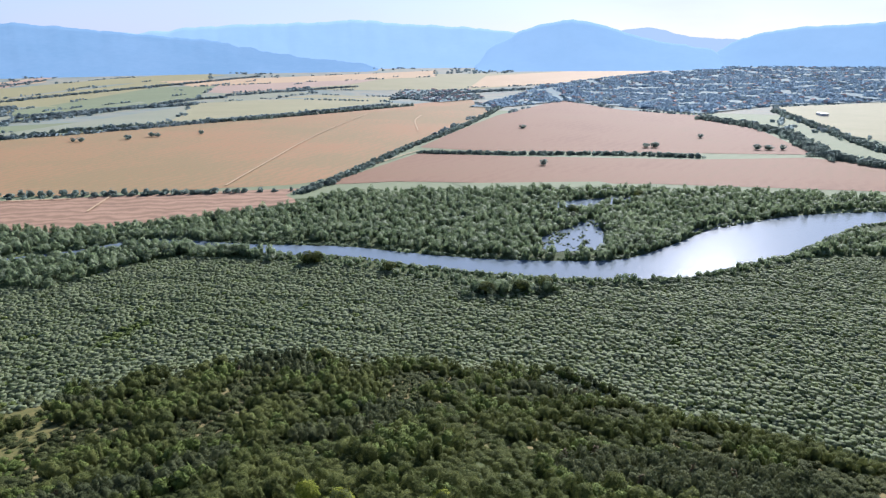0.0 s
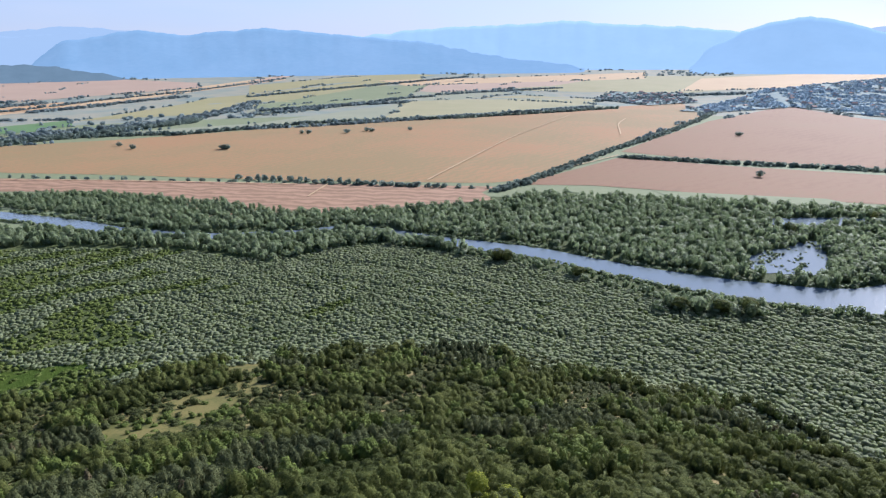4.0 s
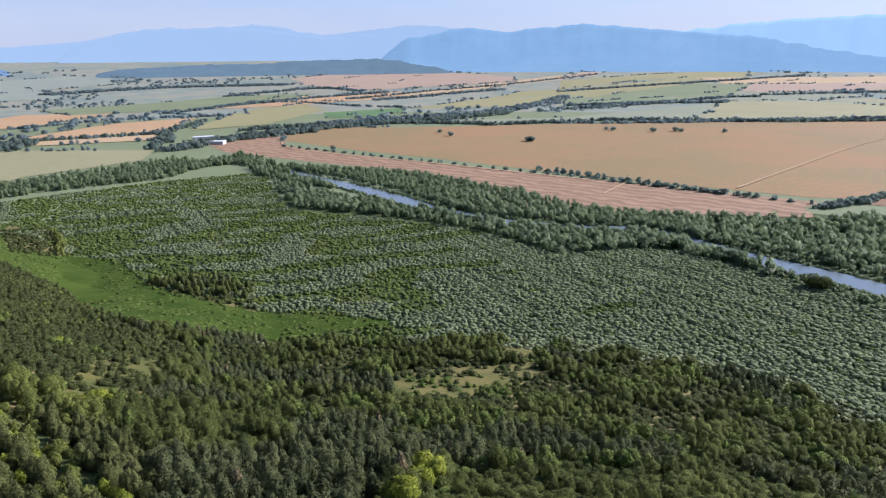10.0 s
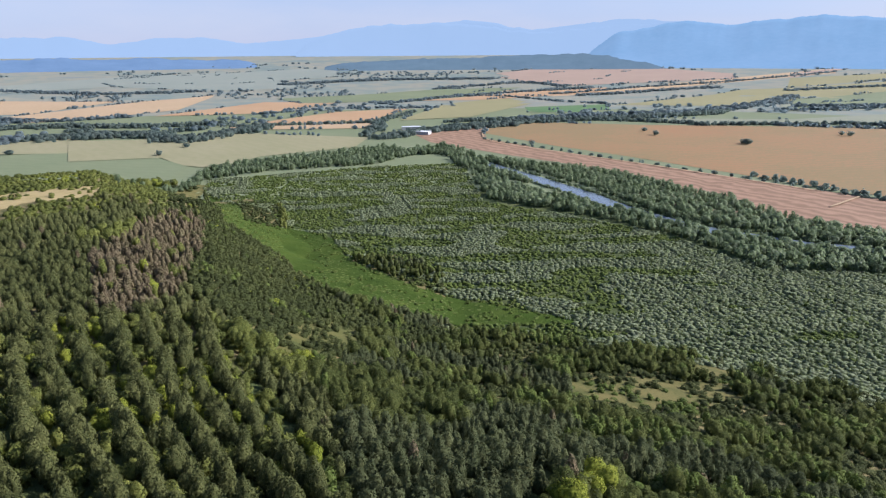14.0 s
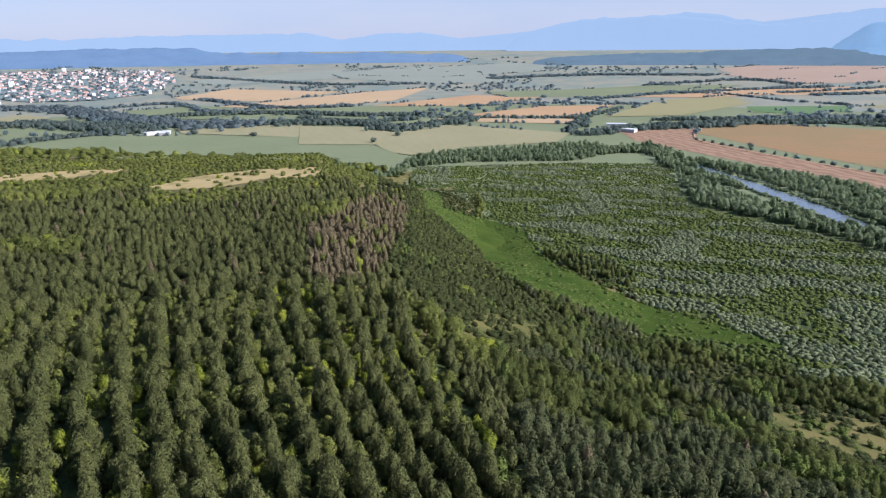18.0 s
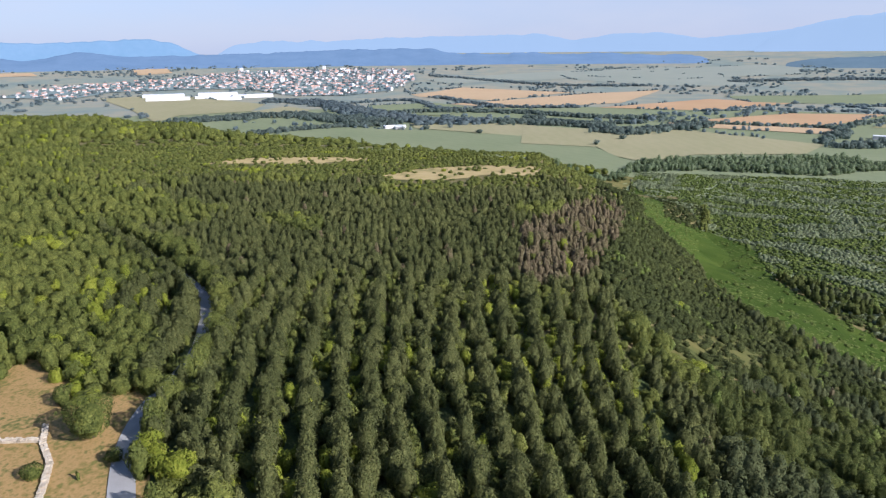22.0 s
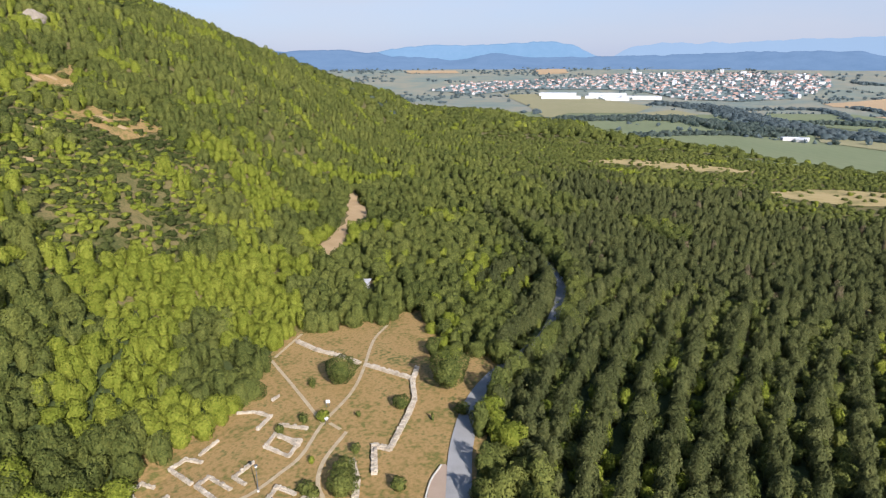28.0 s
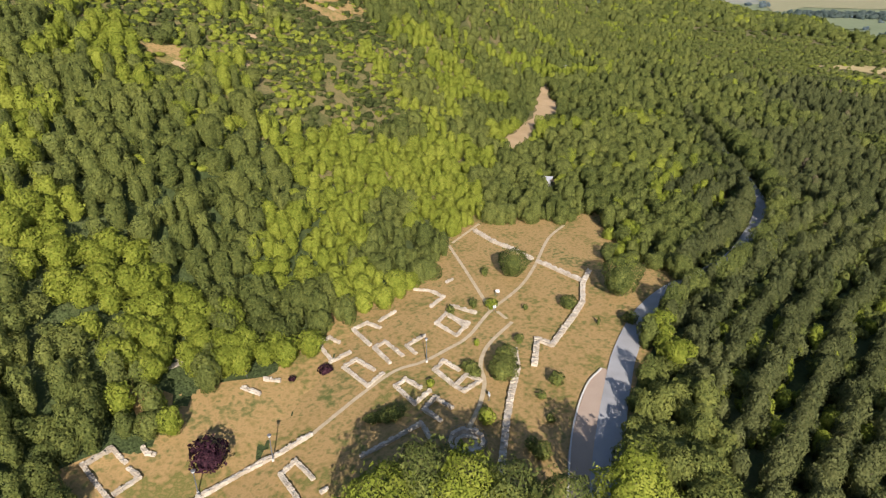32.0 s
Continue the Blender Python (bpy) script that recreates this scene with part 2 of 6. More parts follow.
M = {
    "ground": material("meadow_ground", ((0.03, 0.042, 0.014), (0.055, 0.07, 0.022), (0.09, 0.095, 0.035)), 0.03, 40, 0.95, ruffle=4.0),
    # far patchwork: crop colours greyed and blued by painted haze
    "far_plain": material("hazed_patchwork_plain", ((0.14, 0.18, 0.165), (0.175, 0.20, 0.165), (0.24, 0.225, 0.165), (0.16, 0.19, 0.175)), 0.003, 4, 0.95),
    "wheat": material("ripe_wheat", ((0.275, 0.138, 0.064), (0.272, 0.156, 0.074), (0.205, 0.152, 0.07), (0.28, 0.15, 0.07)), 0.0045, 60, 0.9, rows=(20, 14, 0.15)),
    "wheat_pink": material("cut_wheat", ((0.168, 0.09, 0.05), (0.2, 0.113, 0.063), (0.178, 0.11, 0.058)), 0.006, 60, 0.9, rows=(35, 16, 0.2)),
    "stubble": material("stubble", ((0.17, 0.105, 0.062), (0.25, 0.15, 0.092), (0.32, 0.20, 0.128)), 0.03, 40, 0.9, rows=(83, 16, 1.0)),
    "wheat_pale": material("pale_wheat", ((0.36, 0.25, 0.14), (0.41, 0.29, 0.17)), 0.008, 30, 0.9, rows=(70, 18, 0.25)),
    "wheat_gold": material("golden_wheat", ((0.34, 0.21, 0.11), (0.39, 0.25, 0.135)), 0.008, 30, 0.9),
    "green": material("green_crop", ((0.19, 0.20, 0.135), (0.225, 0.225, 0.15)), 0.01, 30, 0.9, rows=(12, 14, 0.25)),
    "meadow": material("meadow_grass", ((0.14, 0.165, 0.085), (0.18, 0.195, 0.105)), 0.01, 30, 0.9, rows=(40, 18, 0.2)),
    "pale": material("dry_meadow", ((0.22, 0.205, 0.105), (0.27, 0.24, 0.135)), 0.01, 30, 0.9, rows=(80, 20, 0.2)),
    "yellow": material("yellow_crop", ((0.22, 0.20, 0.095), (0.255, 0.225, 0.11)), 0.01, 30, 0.9, rows=(30, 16, 0.25)),
    # crop colour paled to carry the haze of distance
    "haze_field": material("hazed_far_field", ((0.20, 0.22, 0.18), (0.23, 0.24, 0.19)), 0.01, 30, 0.9),
    "bright": material("young_crop", ((0.085, 0.155, 0.06), (0.11, 0.17, 0.07)), 0.01, 30, 0.9),
    "hill_soil": material("dry_hill_soil", ((0.05, 0.06, 0.017), (0.085, 0.085, 0.026), (0.17, 0.13, 0.055), (0.07, 0.075, 0.022)), 0.12, 14, 0.95, ruffle=0.8),
    "lawn": material("dry_lawn", ((0.085, 0.095, 0.025), (0.17, 0.135, 0.045), (0.31, 0.195, 0.08), (0.235, 0.158, 0.058), (0.125, 0.118, 0.03), (0.215, 0.155, 0.056)), 0.10, 12, 0.95, ruffle=0.5, grain=0.9),
    "glade": material("dry_glade_grass", ((0.05, 0.06, 0.015), (0.086, 0.084, 0.023), (0.135, 0.112, 0.037), (0.075, 0.076, 0.02)), 0.12, 10, 0.95, ruffle=0.8),
    "straw": material("straw_grass", ((0.16, 0.145, 0.05), (0.33, 0.25, 0.11), (0.38, 0.29, 0.14)), 0.08, 12, 0.95),
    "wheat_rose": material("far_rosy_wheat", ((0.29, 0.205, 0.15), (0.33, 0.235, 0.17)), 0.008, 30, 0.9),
    "earth": material("bare_earth", ((0.30, 0.205, 0.105), (0.42, 0.29, 0.16)), 0.2, 10, 0.95),
    "swath": material("low_reed_bed", ((0.03, 0.052, 0.010), (0.045, 0.07, 0.013), (0.066, 0.088, 0.018)), 0.06, 40, 0.95, gloss=0.02, ruffle=5.0),
    "poplar": leaves("silver_poplar_leaves", (0.26, 0.30, 0.165), (0.32, 0.358, 0.21), (0.39, 0.422, 0.27), tint=0.45, thin=0.75, deep=0.75, ruffle=2.6, gaps=1.0, rough=0.6, gloss=0.12),
    "bush": leaves("valley_bush_leaves", (0.06, 0.083, 0.018), (0.088, 0.115, 0.026), (0.12, 0.144, 0.038)),
    "shrub": leaves("dark_shrub_leaves", (0.032, 0.04, 0.013), (0.05, 0.059, 0.019), (0.08, 0.088, 0.027), gaps=2.5),
    "riparian": leaves("riverside_leaves", (0.115, 0.155, 0.074), (0.165, 0.21, 0.105), (0.23, 0.272, 0.155), thin=0.65, deep=0.5, ruffle=2.0, gaps=0.9, rough=0.6, gloss=0.25),
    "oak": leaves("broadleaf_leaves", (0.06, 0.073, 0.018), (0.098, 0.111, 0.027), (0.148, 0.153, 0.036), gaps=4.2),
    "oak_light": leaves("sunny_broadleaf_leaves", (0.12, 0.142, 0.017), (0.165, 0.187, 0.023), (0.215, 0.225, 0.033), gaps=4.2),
    "pine": leaves("pine_needles", (0.049, 0.057, 0.02), (0.077, 0.084, 0.028), (0.111, 0.115, 0.039), thin=0.25, gaps=4.2),
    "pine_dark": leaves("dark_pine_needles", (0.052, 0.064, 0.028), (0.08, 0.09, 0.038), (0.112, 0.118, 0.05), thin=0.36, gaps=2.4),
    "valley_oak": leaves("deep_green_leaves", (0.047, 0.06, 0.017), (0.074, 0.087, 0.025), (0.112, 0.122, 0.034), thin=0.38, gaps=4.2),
    "dead": leaves("withered_pine_needles", (0.085, 0.066, 0.038), (0.125, 0.096, 0.056), (0.09, 0.083, 0.036), thin=0.1),
    # distant leaves: the blue haze of distance is mixed into their colours
    "far_tree": leaves("hazed_tree_leaves", (0.14, 0.185, 0.16), (0.18, 0.225, 0.195), (0.22, 0.26, 0.215), thin=0.75, deep=0.6, gaps=0.35, ruffle=1.5),
    "hazy_tree": leaves("far_hazed_tree_leaves", (0.175, 0.225, 0.235), (0.21, 0.26, 0.265), (0.245, 0.29, 0.285), thin=0.75, deep=0.75, gaps=0.2, ruffle=1.5),
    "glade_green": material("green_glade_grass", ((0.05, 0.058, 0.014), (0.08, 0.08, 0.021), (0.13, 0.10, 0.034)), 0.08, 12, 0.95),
    # village leaves: haze and brightening of the backlit side put into the colour
    "hazed_village_tree": leaves("hazed_village_leaves", (0.22, 0.31, 0.39), (0.26, 0.35, 0.425), (0.295, 0.375, 0.43), thin=0.75, deep=0.7, gaps=0.2, ruffle=1.2),
    # garden ground with the settlements' blue haze in its colour
    "gardens": material("hazed_gardens", ((0.12, 0.17, 0.18), (0.15, 0.195, 0.185), (0.19, 0.21, 0.18)), 0.02, 8, 0.95),
    "plum": leaves("purple_plum_leaves", (0.02, 0.008, 0.012), (0.045, 0.016, 0.022), (0.06, 0.025, 0.03)),
    "bark": material("bark", ((0.07, 0.05, 0.035), (0.13, 0.10, 0.075)), 2, 6, 0.9, 0.02),
    "stone": material("ruin_stone", ((0.24, 0.195, 0.14), (0.38, 0.32, 0.24), (0.52, 0.45, 0.36)), 0.8, 6, 0.9, 0.05),
    "rock": material("rock", ((0.17, 0.14, 0.11), (0.30, 0.25, 0.19)), 0.2, 8, 0.9, 0.1),
    "path": material("stone_path", ((0.31, 0.235, 0.13), (0.45, 0.36, 0.24)), 0.9, 8, 0.95, 0.03),
    "asphalt": material("pale_asphalt", ((0.23, 0.22, 0.21), (0.31, 0.30, 0.29)), 0.3, 20, 0.9, 0.01),
    "forecourt": material("gravel_forecourt", ((0.30, 0.22, 0.16), (0.36, 0.27, 0.20)), 0.4, 20, 0.95, 0.02),
    "kerb": material("kerb_stone", ((0.42, 0.38, 0.32), (0.52, 0.47, 0.40)), 1, 8, 0.9),
    "plaster": material("pale_plaster", ((0.40, 0.385, 0.38), (0.50, 0.48, 0.47)), 0.02, 5, 0.8),
    "tiles": material("clay_roof_tiles", ((0.34, 0.205, 0.16), (0.42, 0.27, 0.215)), 0.02, 8, 0.85),
    "metal_roof": material("white_sheet_roof", ((0.52, 0.53, 0.54), (0.64, 0.64, 0.64)), 0.03, 5, 0.6),
    "steel": material("grey_steel", ((0.07, 0.07, 0.07), (0.12, 0.12, 0.12)), 2, 4, 0.4),
    "white": material("white_board", ((0.5, 0.5, 0.48), (0.58, 0.58, 0.56)), 2, 4, 0.6),
    # mountain colours: aerial haze painted in as glowing blue, paler sunward
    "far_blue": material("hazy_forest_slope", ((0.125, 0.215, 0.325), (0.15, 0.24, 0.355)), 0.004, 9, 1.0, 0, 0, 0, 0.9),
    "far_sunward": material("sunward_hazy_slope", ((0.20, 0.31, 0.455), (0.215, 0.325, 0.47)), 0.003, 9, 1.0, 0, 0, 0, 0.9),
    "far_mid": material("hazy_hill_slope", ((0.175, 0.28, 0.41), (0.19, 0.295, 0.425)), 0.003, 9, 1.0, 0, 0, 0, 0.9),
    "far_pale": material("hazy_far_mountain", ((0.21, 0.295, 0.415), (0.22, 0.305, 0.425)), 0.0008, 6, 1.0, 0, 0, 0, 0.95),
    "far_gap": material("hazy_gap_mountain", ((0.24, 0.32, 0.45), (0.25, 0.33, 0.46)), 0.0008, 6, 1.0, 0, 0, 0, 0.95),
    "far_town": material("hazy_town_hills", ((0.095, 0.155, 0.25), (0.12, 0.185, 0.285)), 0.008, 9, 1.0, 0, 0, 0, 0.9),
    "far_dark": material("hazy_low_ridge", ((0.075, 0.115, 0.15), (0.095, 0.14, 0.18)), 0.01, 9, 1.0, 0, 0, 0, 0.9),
}
water = bpy.data.materials.new("river_water")
water.use_nodes = True
_n, _l = water.node_tree.nodes, water.node_tree.links.new
_b = _n["Principled BSDF"]
_b.inputs["Base Color"].default_value = (0.12, 0.145, 0.165, 1)
_b.inputs["Roughness"].default_value = 0.13
_b.inputs["IOR"].default_value = 1.33
_g, _w, _u = _n.new("ShaderNodeNewGeometry"), _n.new("ShaderNodeTexNoise"), _n.new("ShaderNodeBump")
_w.inputs["Scale"].default_value, _w.inputs["Detail"].default_value = 0.5, 6
_u.inputs["Strength"].default_value, _u.inputs["Distance"].default_value = 0.6, 0.2
_l(_g.outputs["Position"], _w.inputs["Vector"])
_l(_w.outputs["Fac"], _u.inputs["Height"])
_l(_u.outputs[0], _b.inputs["Normal"])
M["water"] = water

# ---- plan: metres, x east, y north, the eye above the origin ----
FIELDS = (
    ('wheat', [(-1026, 645), (-1090, 759), (-900, 939), (-654, 1262), (-198, 1747), (89, 2049), (119, 1618), (-28, 1087), (-90, 857), (-142, 728), (-168, 706), (-390, 662), (-638, 639), (-773, 617), (-958, 609)]),
    ('stubble', [(-1020, 499), (-1040, 654), (-895, 573), (-756, 582), (-586, 615), (-381, 647), (-304, 663), (-155, 687), (-167, 628), (-305, 564), (-399, 549), (-570, 548), (-743, 505), (-906, 474)]),
    ('stubble', [(-493, 507), (-462, 560), (-169, 662), (-141, 621), (-235, 553), (-352, 478), (-440, 453)]),
    ('wheat_pink', [(-35, 994), (18, 1176), (127, 1504), (351, 1964), (445, 1622), (578, 1459), (587, 1232), (540, 999), (515, 888), (366, 909), (258, 926), (48, 956)]),
    ('wheat_pink', [(-133, 705), (-35, 933), (93, 899), (345, 855), (493, 863), (591, 725), (516, 628), (312, 676), (228, 695), (74, 705), (-53, 721)]),
    ('meadow', [(11, 708), (175, 710), (200, 684), (34, 668)]),
    ('pale', [(844, 1665), (1468, 1863), (709, 877), (686, 1095), (739, 1381)]),
    ('green', [(-988, 1033), (-822, 1252), (-714, 1910), (-605, 2152), (-180, 1975), (-99, 1860), (-423, 1512), (-708, 1311), (-853, 1050)]),
    ('green', [(-1058, 1567), (-1011, 1863), (-870, 2254), (-582, 2424), (-440, 2323), (-750, 1935), (-841, 1621), (-936, 1383)]),
    ('pale', [(-750, 1935), (-430, 2268), (-153, 2182), (-156, 1981), (-322, 1684), (-595, 1427), (-642, 1650)]),
    ('yellow', [(-1277, 1203), (-1436, 1904), (-1358, 2076), (-1122, 3238), (-1011, 2920), (-1122, 1713), (-1104, 1410)]),
    ('wheat_pale', [(-1938, 1224), (-1724, 1583), (-1748, 2943), (-1595, 2684), (-1619, 2077), (-1619, 1280), (-1847, 1056)]),
    ('wheat_rose', [(-2548, 1670), (-2876, 2550), (-2445, 2808), (-2223, 2083), (-2039, 1851), (-2066, 1573)]),
    ('bright', [(-1354, 977), (-1304, 1210), (-1180, 1101), (-1264, 924)]),
    ('yellow', [(-1567, 892), (-1647, 1112), (-1499, 1085), (-1265, 778), (-1272, 719)]),
    ('wheat_pale', [(-1495, 3757), (-1049, 4782), (-373, 4882), (-333, 4885), (-991, 3899), (-1330, 3486)]),
    ('yellow', [(-1584, 2379), (-1420, 2879), (-1188, 3253), (-1008, 3120), (-1310, 2558), (-1379, 2062)]),
    ('pale', [(-591, 2656), (-57, 3170), (400, 3173), (801, 3394), (867, 3212), (400, 2627), (99, 2394), (-459, 2426)]),
    ('wheat_rose', [(-969, 2409), (-715, 2994), (-165, 3178), (-365, 2652), (-750, 2301)]),
    ('wheat_pale', [(202, 3031), (855, 3380), (1630, 3796), (1292, 2996), (1044, 3011), (435, 2573), (103, 2479)]),
    ('meadow', [(-1150, 1756), (-1081, 2493), (-881, 2617), (-796, 2128), (-849, 1712), (-960, 1464)]),
    ('wheat_pale', [(-1791, 4036), (-957, 4802), (-129, 4894), (-126, 4894), (-894, 3861), (-1531, 3613)]),
    ('wheat_pale', [(-1172, 2768), (-608, 3087), (-32, 3415), (-25, 3018), (-652, 2733), (-950, 2537)]),
    ('wheat_rose', [(-1695, 2550), (-1732, 2831), (-1739, 3105), (-1678, 2905), (-1584, 2379)]),
    ('pale', [(-882, 100), (-1073, 61), (-1201, 234), (-1010, 412), (-919, 352), (-902, 207), (-837, 131)]),
    ('meadow', [(-1243, -602), (-1176, -355), (-1145, -206), (-1045, 59), (-865, 106), (-549, -11), (-617, -190), (-653, -321)]),
    ('pale', [(-1371, -290), (-1288, -37), (-1085, 62), (-1078, -34), (-1174, -227)]),
    ('wheat_pale', [(-2059, -410), (-2331, -280), (-2173, 101), (-1819, -116), (-1962, -364)]),
    ('wheat_pale', [(-1702, -235), (-1870, -62), (-2122, 149), (-2239, 384), (-1758, 209), (-1649, 47), (-1599, -92)]),
    ('wheat_gold', [(-1612, 137), (-1889, 456), (-1759, 638), (-1546, 372)]),
    ('wheat_gold', [(-1345, 311), (-1484, 524), (-1471, 711), (-1262, 521), (-1292, 358)]),
    ('wheat_pale', [(-1294, 241), (-1213, 501), (-1126, 479), (-1241, 242)]),
    ('yellow', [(-1231, 571), (-1515, 828), (-1433, 1060), (-1214, 732)]),
    ('bright', [(-1236, 901), (-1286, 1193), (-1170, 1004)]),
    ('haze_field', [(-2893, 72), (-2906, 705), (-2326, 712), (-2404, 372), (-2671, 107)]),
    ('meadow', [(-2013, 523), (-2060, 1101), (-1952, 1390), (-1670, 895), (-1786, 529)]),
    ('wheat_rose', [(-2353, 1564), (-2467, 2165), (-2424, 2440), (-1862, 2416), (-1708, 2221), (-1916, 1524)]),
    ('wheat_gold', [(-1696, 837), (-1813, 1336), (-1765, 1627), (-1684, 1554), (-1609, 1039)]),
    ('meadow', [(-1576, -446), (-1637, -353), (-1519, -179), (-1394, -206), (-1469, -398)]),
    ('wheat_pale', [(-3049, 174), (-3191, 390), (-3123, 593), (-2959, 460)]),
    ('pale', [(-1830, -1326), (-1988, -1157), (-1678, -731), (-1480, -683), (-1375, -806), (-1229, -775), (-1497, -1005)]),
    ('meadow', [(-1201, -744), (-1282, -725), (-1239, -523), (-1122, -566), (-1027, -615)]),
    ('pale', [(-1466, -676), (-1617, -649), (-1529, -554), (-1354, -518), (-1340, -592)]),
    ('meadow', [(-1644, -441), (-1740, -279), (-1591, -145), (-1463, -234), (-1496, -388)]),
    ('haze_field', [(-2648, -472), (-3107, 137), (-3239, 605), (-2872, 581), (-2683, 100), (-2467, -354)]),
    ('wheat_pale', [(-2679, -2872), (-2859, -2813), (-2685, -2580), (-2515, -2669)]),
    ('wheat_pale', [(-2468, -2435), (-2636, -2221), (-2508, -2087), (-2329, -2273)]),
    ('wheat_pale', [(-2903, -1924), (-3098, -1855), (-2801, -1650), (-2638, -1723)]),
    ('haze_field', [(-3011, 133), (-3309, 1035), (-3086, 1108), (-2764, 997), (-2623, 514), (-2785, 168)]),
    ('pale', [(-1224, -29), (-1186, 62), (-1176, 168), (-959, 85), (-988, -28)]),
)
HEDGES = (
    (5, 8, 6, [(-31, 935), (95, 916), (252, 902), (350, 870)]),
    (4, 9, 6, [(-149, 661), (-116, 757), (-38, 1034), (19, 1204), (101, 1498), (154, 1736)]),
    (5, 12, 7, [(-773, 1135), (-632, 1251), (-425, 1482), (-146, 1849)]),
    (6, 14, 9, [(-949, 1403), (-865, 1668), (-797, 2059), (-707, 2164)]),
    (24, 4, 5, [(-891, 565), (-595, 614), (-381, 648), (-278, 659), (-160, 675)]),
    (5, 22, 9, [(552, 1392), (587, 1233), (581, 1078), (525, 868), (579, 710)]),
    (5, 14, 8, [(787, 1550), (696, 1198), (627, 908), (642, 791)]),
    (7, 12, 8, [(-850, 1011), (-687, 1272), (-410, 1466), (-83, 1805)]),
    (6, 30, 9, [(-1120, 781), (-1084, 987), (-1037, 1325), (-1200, 1834)]),
    (7, 25, 9, [(-1001, 1528), (-840, 1770), (-715, 1914)]),
    (12, 10, 9, [(-1693, 1321), (-1695, 1734), (-1643, 2109), (-1628, 2739)]),
    (7, 20, 8, [(-1144, 644), (-1125, 752), (-1016, 924), (-865, 1030)]),
    (8, 14, 7, [(-1809, 1034), (-1700, 1149), (-1457, 1167), (-1312, 1218)]),
    (8, 30, 9, [(-1331, -398), (-1458, -306), (-1491, -98), (-1390, 94), (-1350, 252)]),
    (7, 40, 10, [(-1274, -86), (-1234, 82), (-1128, 131), (-1180, 220), (-1249, 300)]),
    (12, 8, 8, [(-1525, 340), (-1566, 569), (-1458, 782)]),
    (12, 8, 8, [(-1295, 242), (-1214, 501), (-1083, 469)]),
    (6, 40, 9, [(-2496, 672), (-2514, 1084), (-2312, 1511)]),
    (6, 25, 9, [(-983, 426), (-1046, 563), (-1048, 804), (-987, 1153), (-1001, 1271)]),
    (8, 16, 8, [(-1020, 411), (-1238, 536), (-1382, 683)]),
    (7, 16, 9, [(-1018, 504), (-1024, 619), (-1022, 724)]),
    (6, 50, 10, [(-1229, -722), (-1302, -655), (-1382, -555), (-1282, -392), (-1248, -289)]),
    (6, 60, 10, [(-1780, -748), (-1698, -582), (-1471, -422), (-1289, -229), (-1275, -115)]),
    (6, 22, 9, [(-1056, -490), (-1161, -400), (-1220, -283)]),
    (8, 18, 8, [(-1385, -29), (-1258, 76), (-1298, 197)]),
    (14, 6, 7, [(-458, 654), (-373, 659), (-291, 661), (-217, 669)]),
    (9, 30, 8, [(-1596, 1352), (-1586, 1655), (-1528, 1919)]),
    (8, 30, 9, [(-1707, 2957), (-1332, 3270), (-884, 3468)]),
    (8, 20, 8, [(-1322, 1975), (-1170, 2359), (-831, 3051)]),
    (9, 30, 8, [(-726, 2221), (-478, 2442), (-335, 2543)]),
    (7, 30, 8, [(-158, 2057), (66, 2287), (324, 2399)]),
    (8, 30, 9, [(-2815, -470), (-2437, 19), (-2372, 367)]),
    (8, 24, 8, [(-1644, 710), (-1815, 1170), (-1797, 1586)]),
    (8, 20, 8, [(-1950, -313), (-1628, -94), (-1623, 104)]),
    (9, 30, 9, [(-2067, 1105), (-2097, 1492), (-1875, 1537)]),
    (8, 20, 8, [(-1722, -507), (-1815, -363), (-1542, -225), (-1631, -105)]),
)
RIVER = [(-716, 449, 10), (-690, 444, 16), (-650, 439, 20), (-620, 437, 22), (-567, 435, 22), (-484, 429, 22), (-423, 421, 20), (-349, 423, 18), (-301, 440, 18), (-265, 456, 20), (-229, 480, 20), (-148, 464, 20), (-124, 460, 24), (-77, 454, 24), (-34, 438, 26), (6, 424, 28), (44, 414, 32), (82, 408, 36), (119, 407, 40), (152, 415, 50), (195, 443, 60), (233, 470, 72), (271, 495, 64), (311, 520, 54), (359, 537, 38), (454, 547, 38)]
POND = [(76, 485), (106, 516), (130, 540), (130, 506), (121, 459), (102, 449), (83, 448), (74, 457)]
POND_FAR = [(110, 606), (155, 624), (201, 628), (184, 608), (141, 586), (113, 578)]
SLOUGH = [(148, 550), (206, 547), (255, 545), (276, 538), (207, 497), (203, 518), (178, 534)]
PLANTATION = [(393, 442), (310, 428), (242, 425), (169, 389), (98, 381), (16, 379), (-32, 405), (-72, 422), (-122, 434), (-186, 444), (-211, 428), (-198, 442), (-275, 379), (-341, 387), (-429, 361), (-511, 324), (-657, 393), (-710, 425), (-748, 301), (-763, 114), (-713, 100), (-433, 71), (-401, 96), (-301, 98), (-255, 108), (-259, 160), (-211, 195), (-198, 235), (-170, 213), (-122, 222), (-85, 234), (-46, 231), (-7, 219), (39, 226), (88, 213), (130, 209), (156, 195), (182, 182)]
SWATH = [(-696, 101), (-433, 71), (-406, 98), (-304, 99), (-277, 147), (-263, 176), (-241, 217), (-277, 198), (-331, 157), (-396, 147), (-464, 155), (-504, 132), (-477, 94), (-587, 112), (-660, 101)]
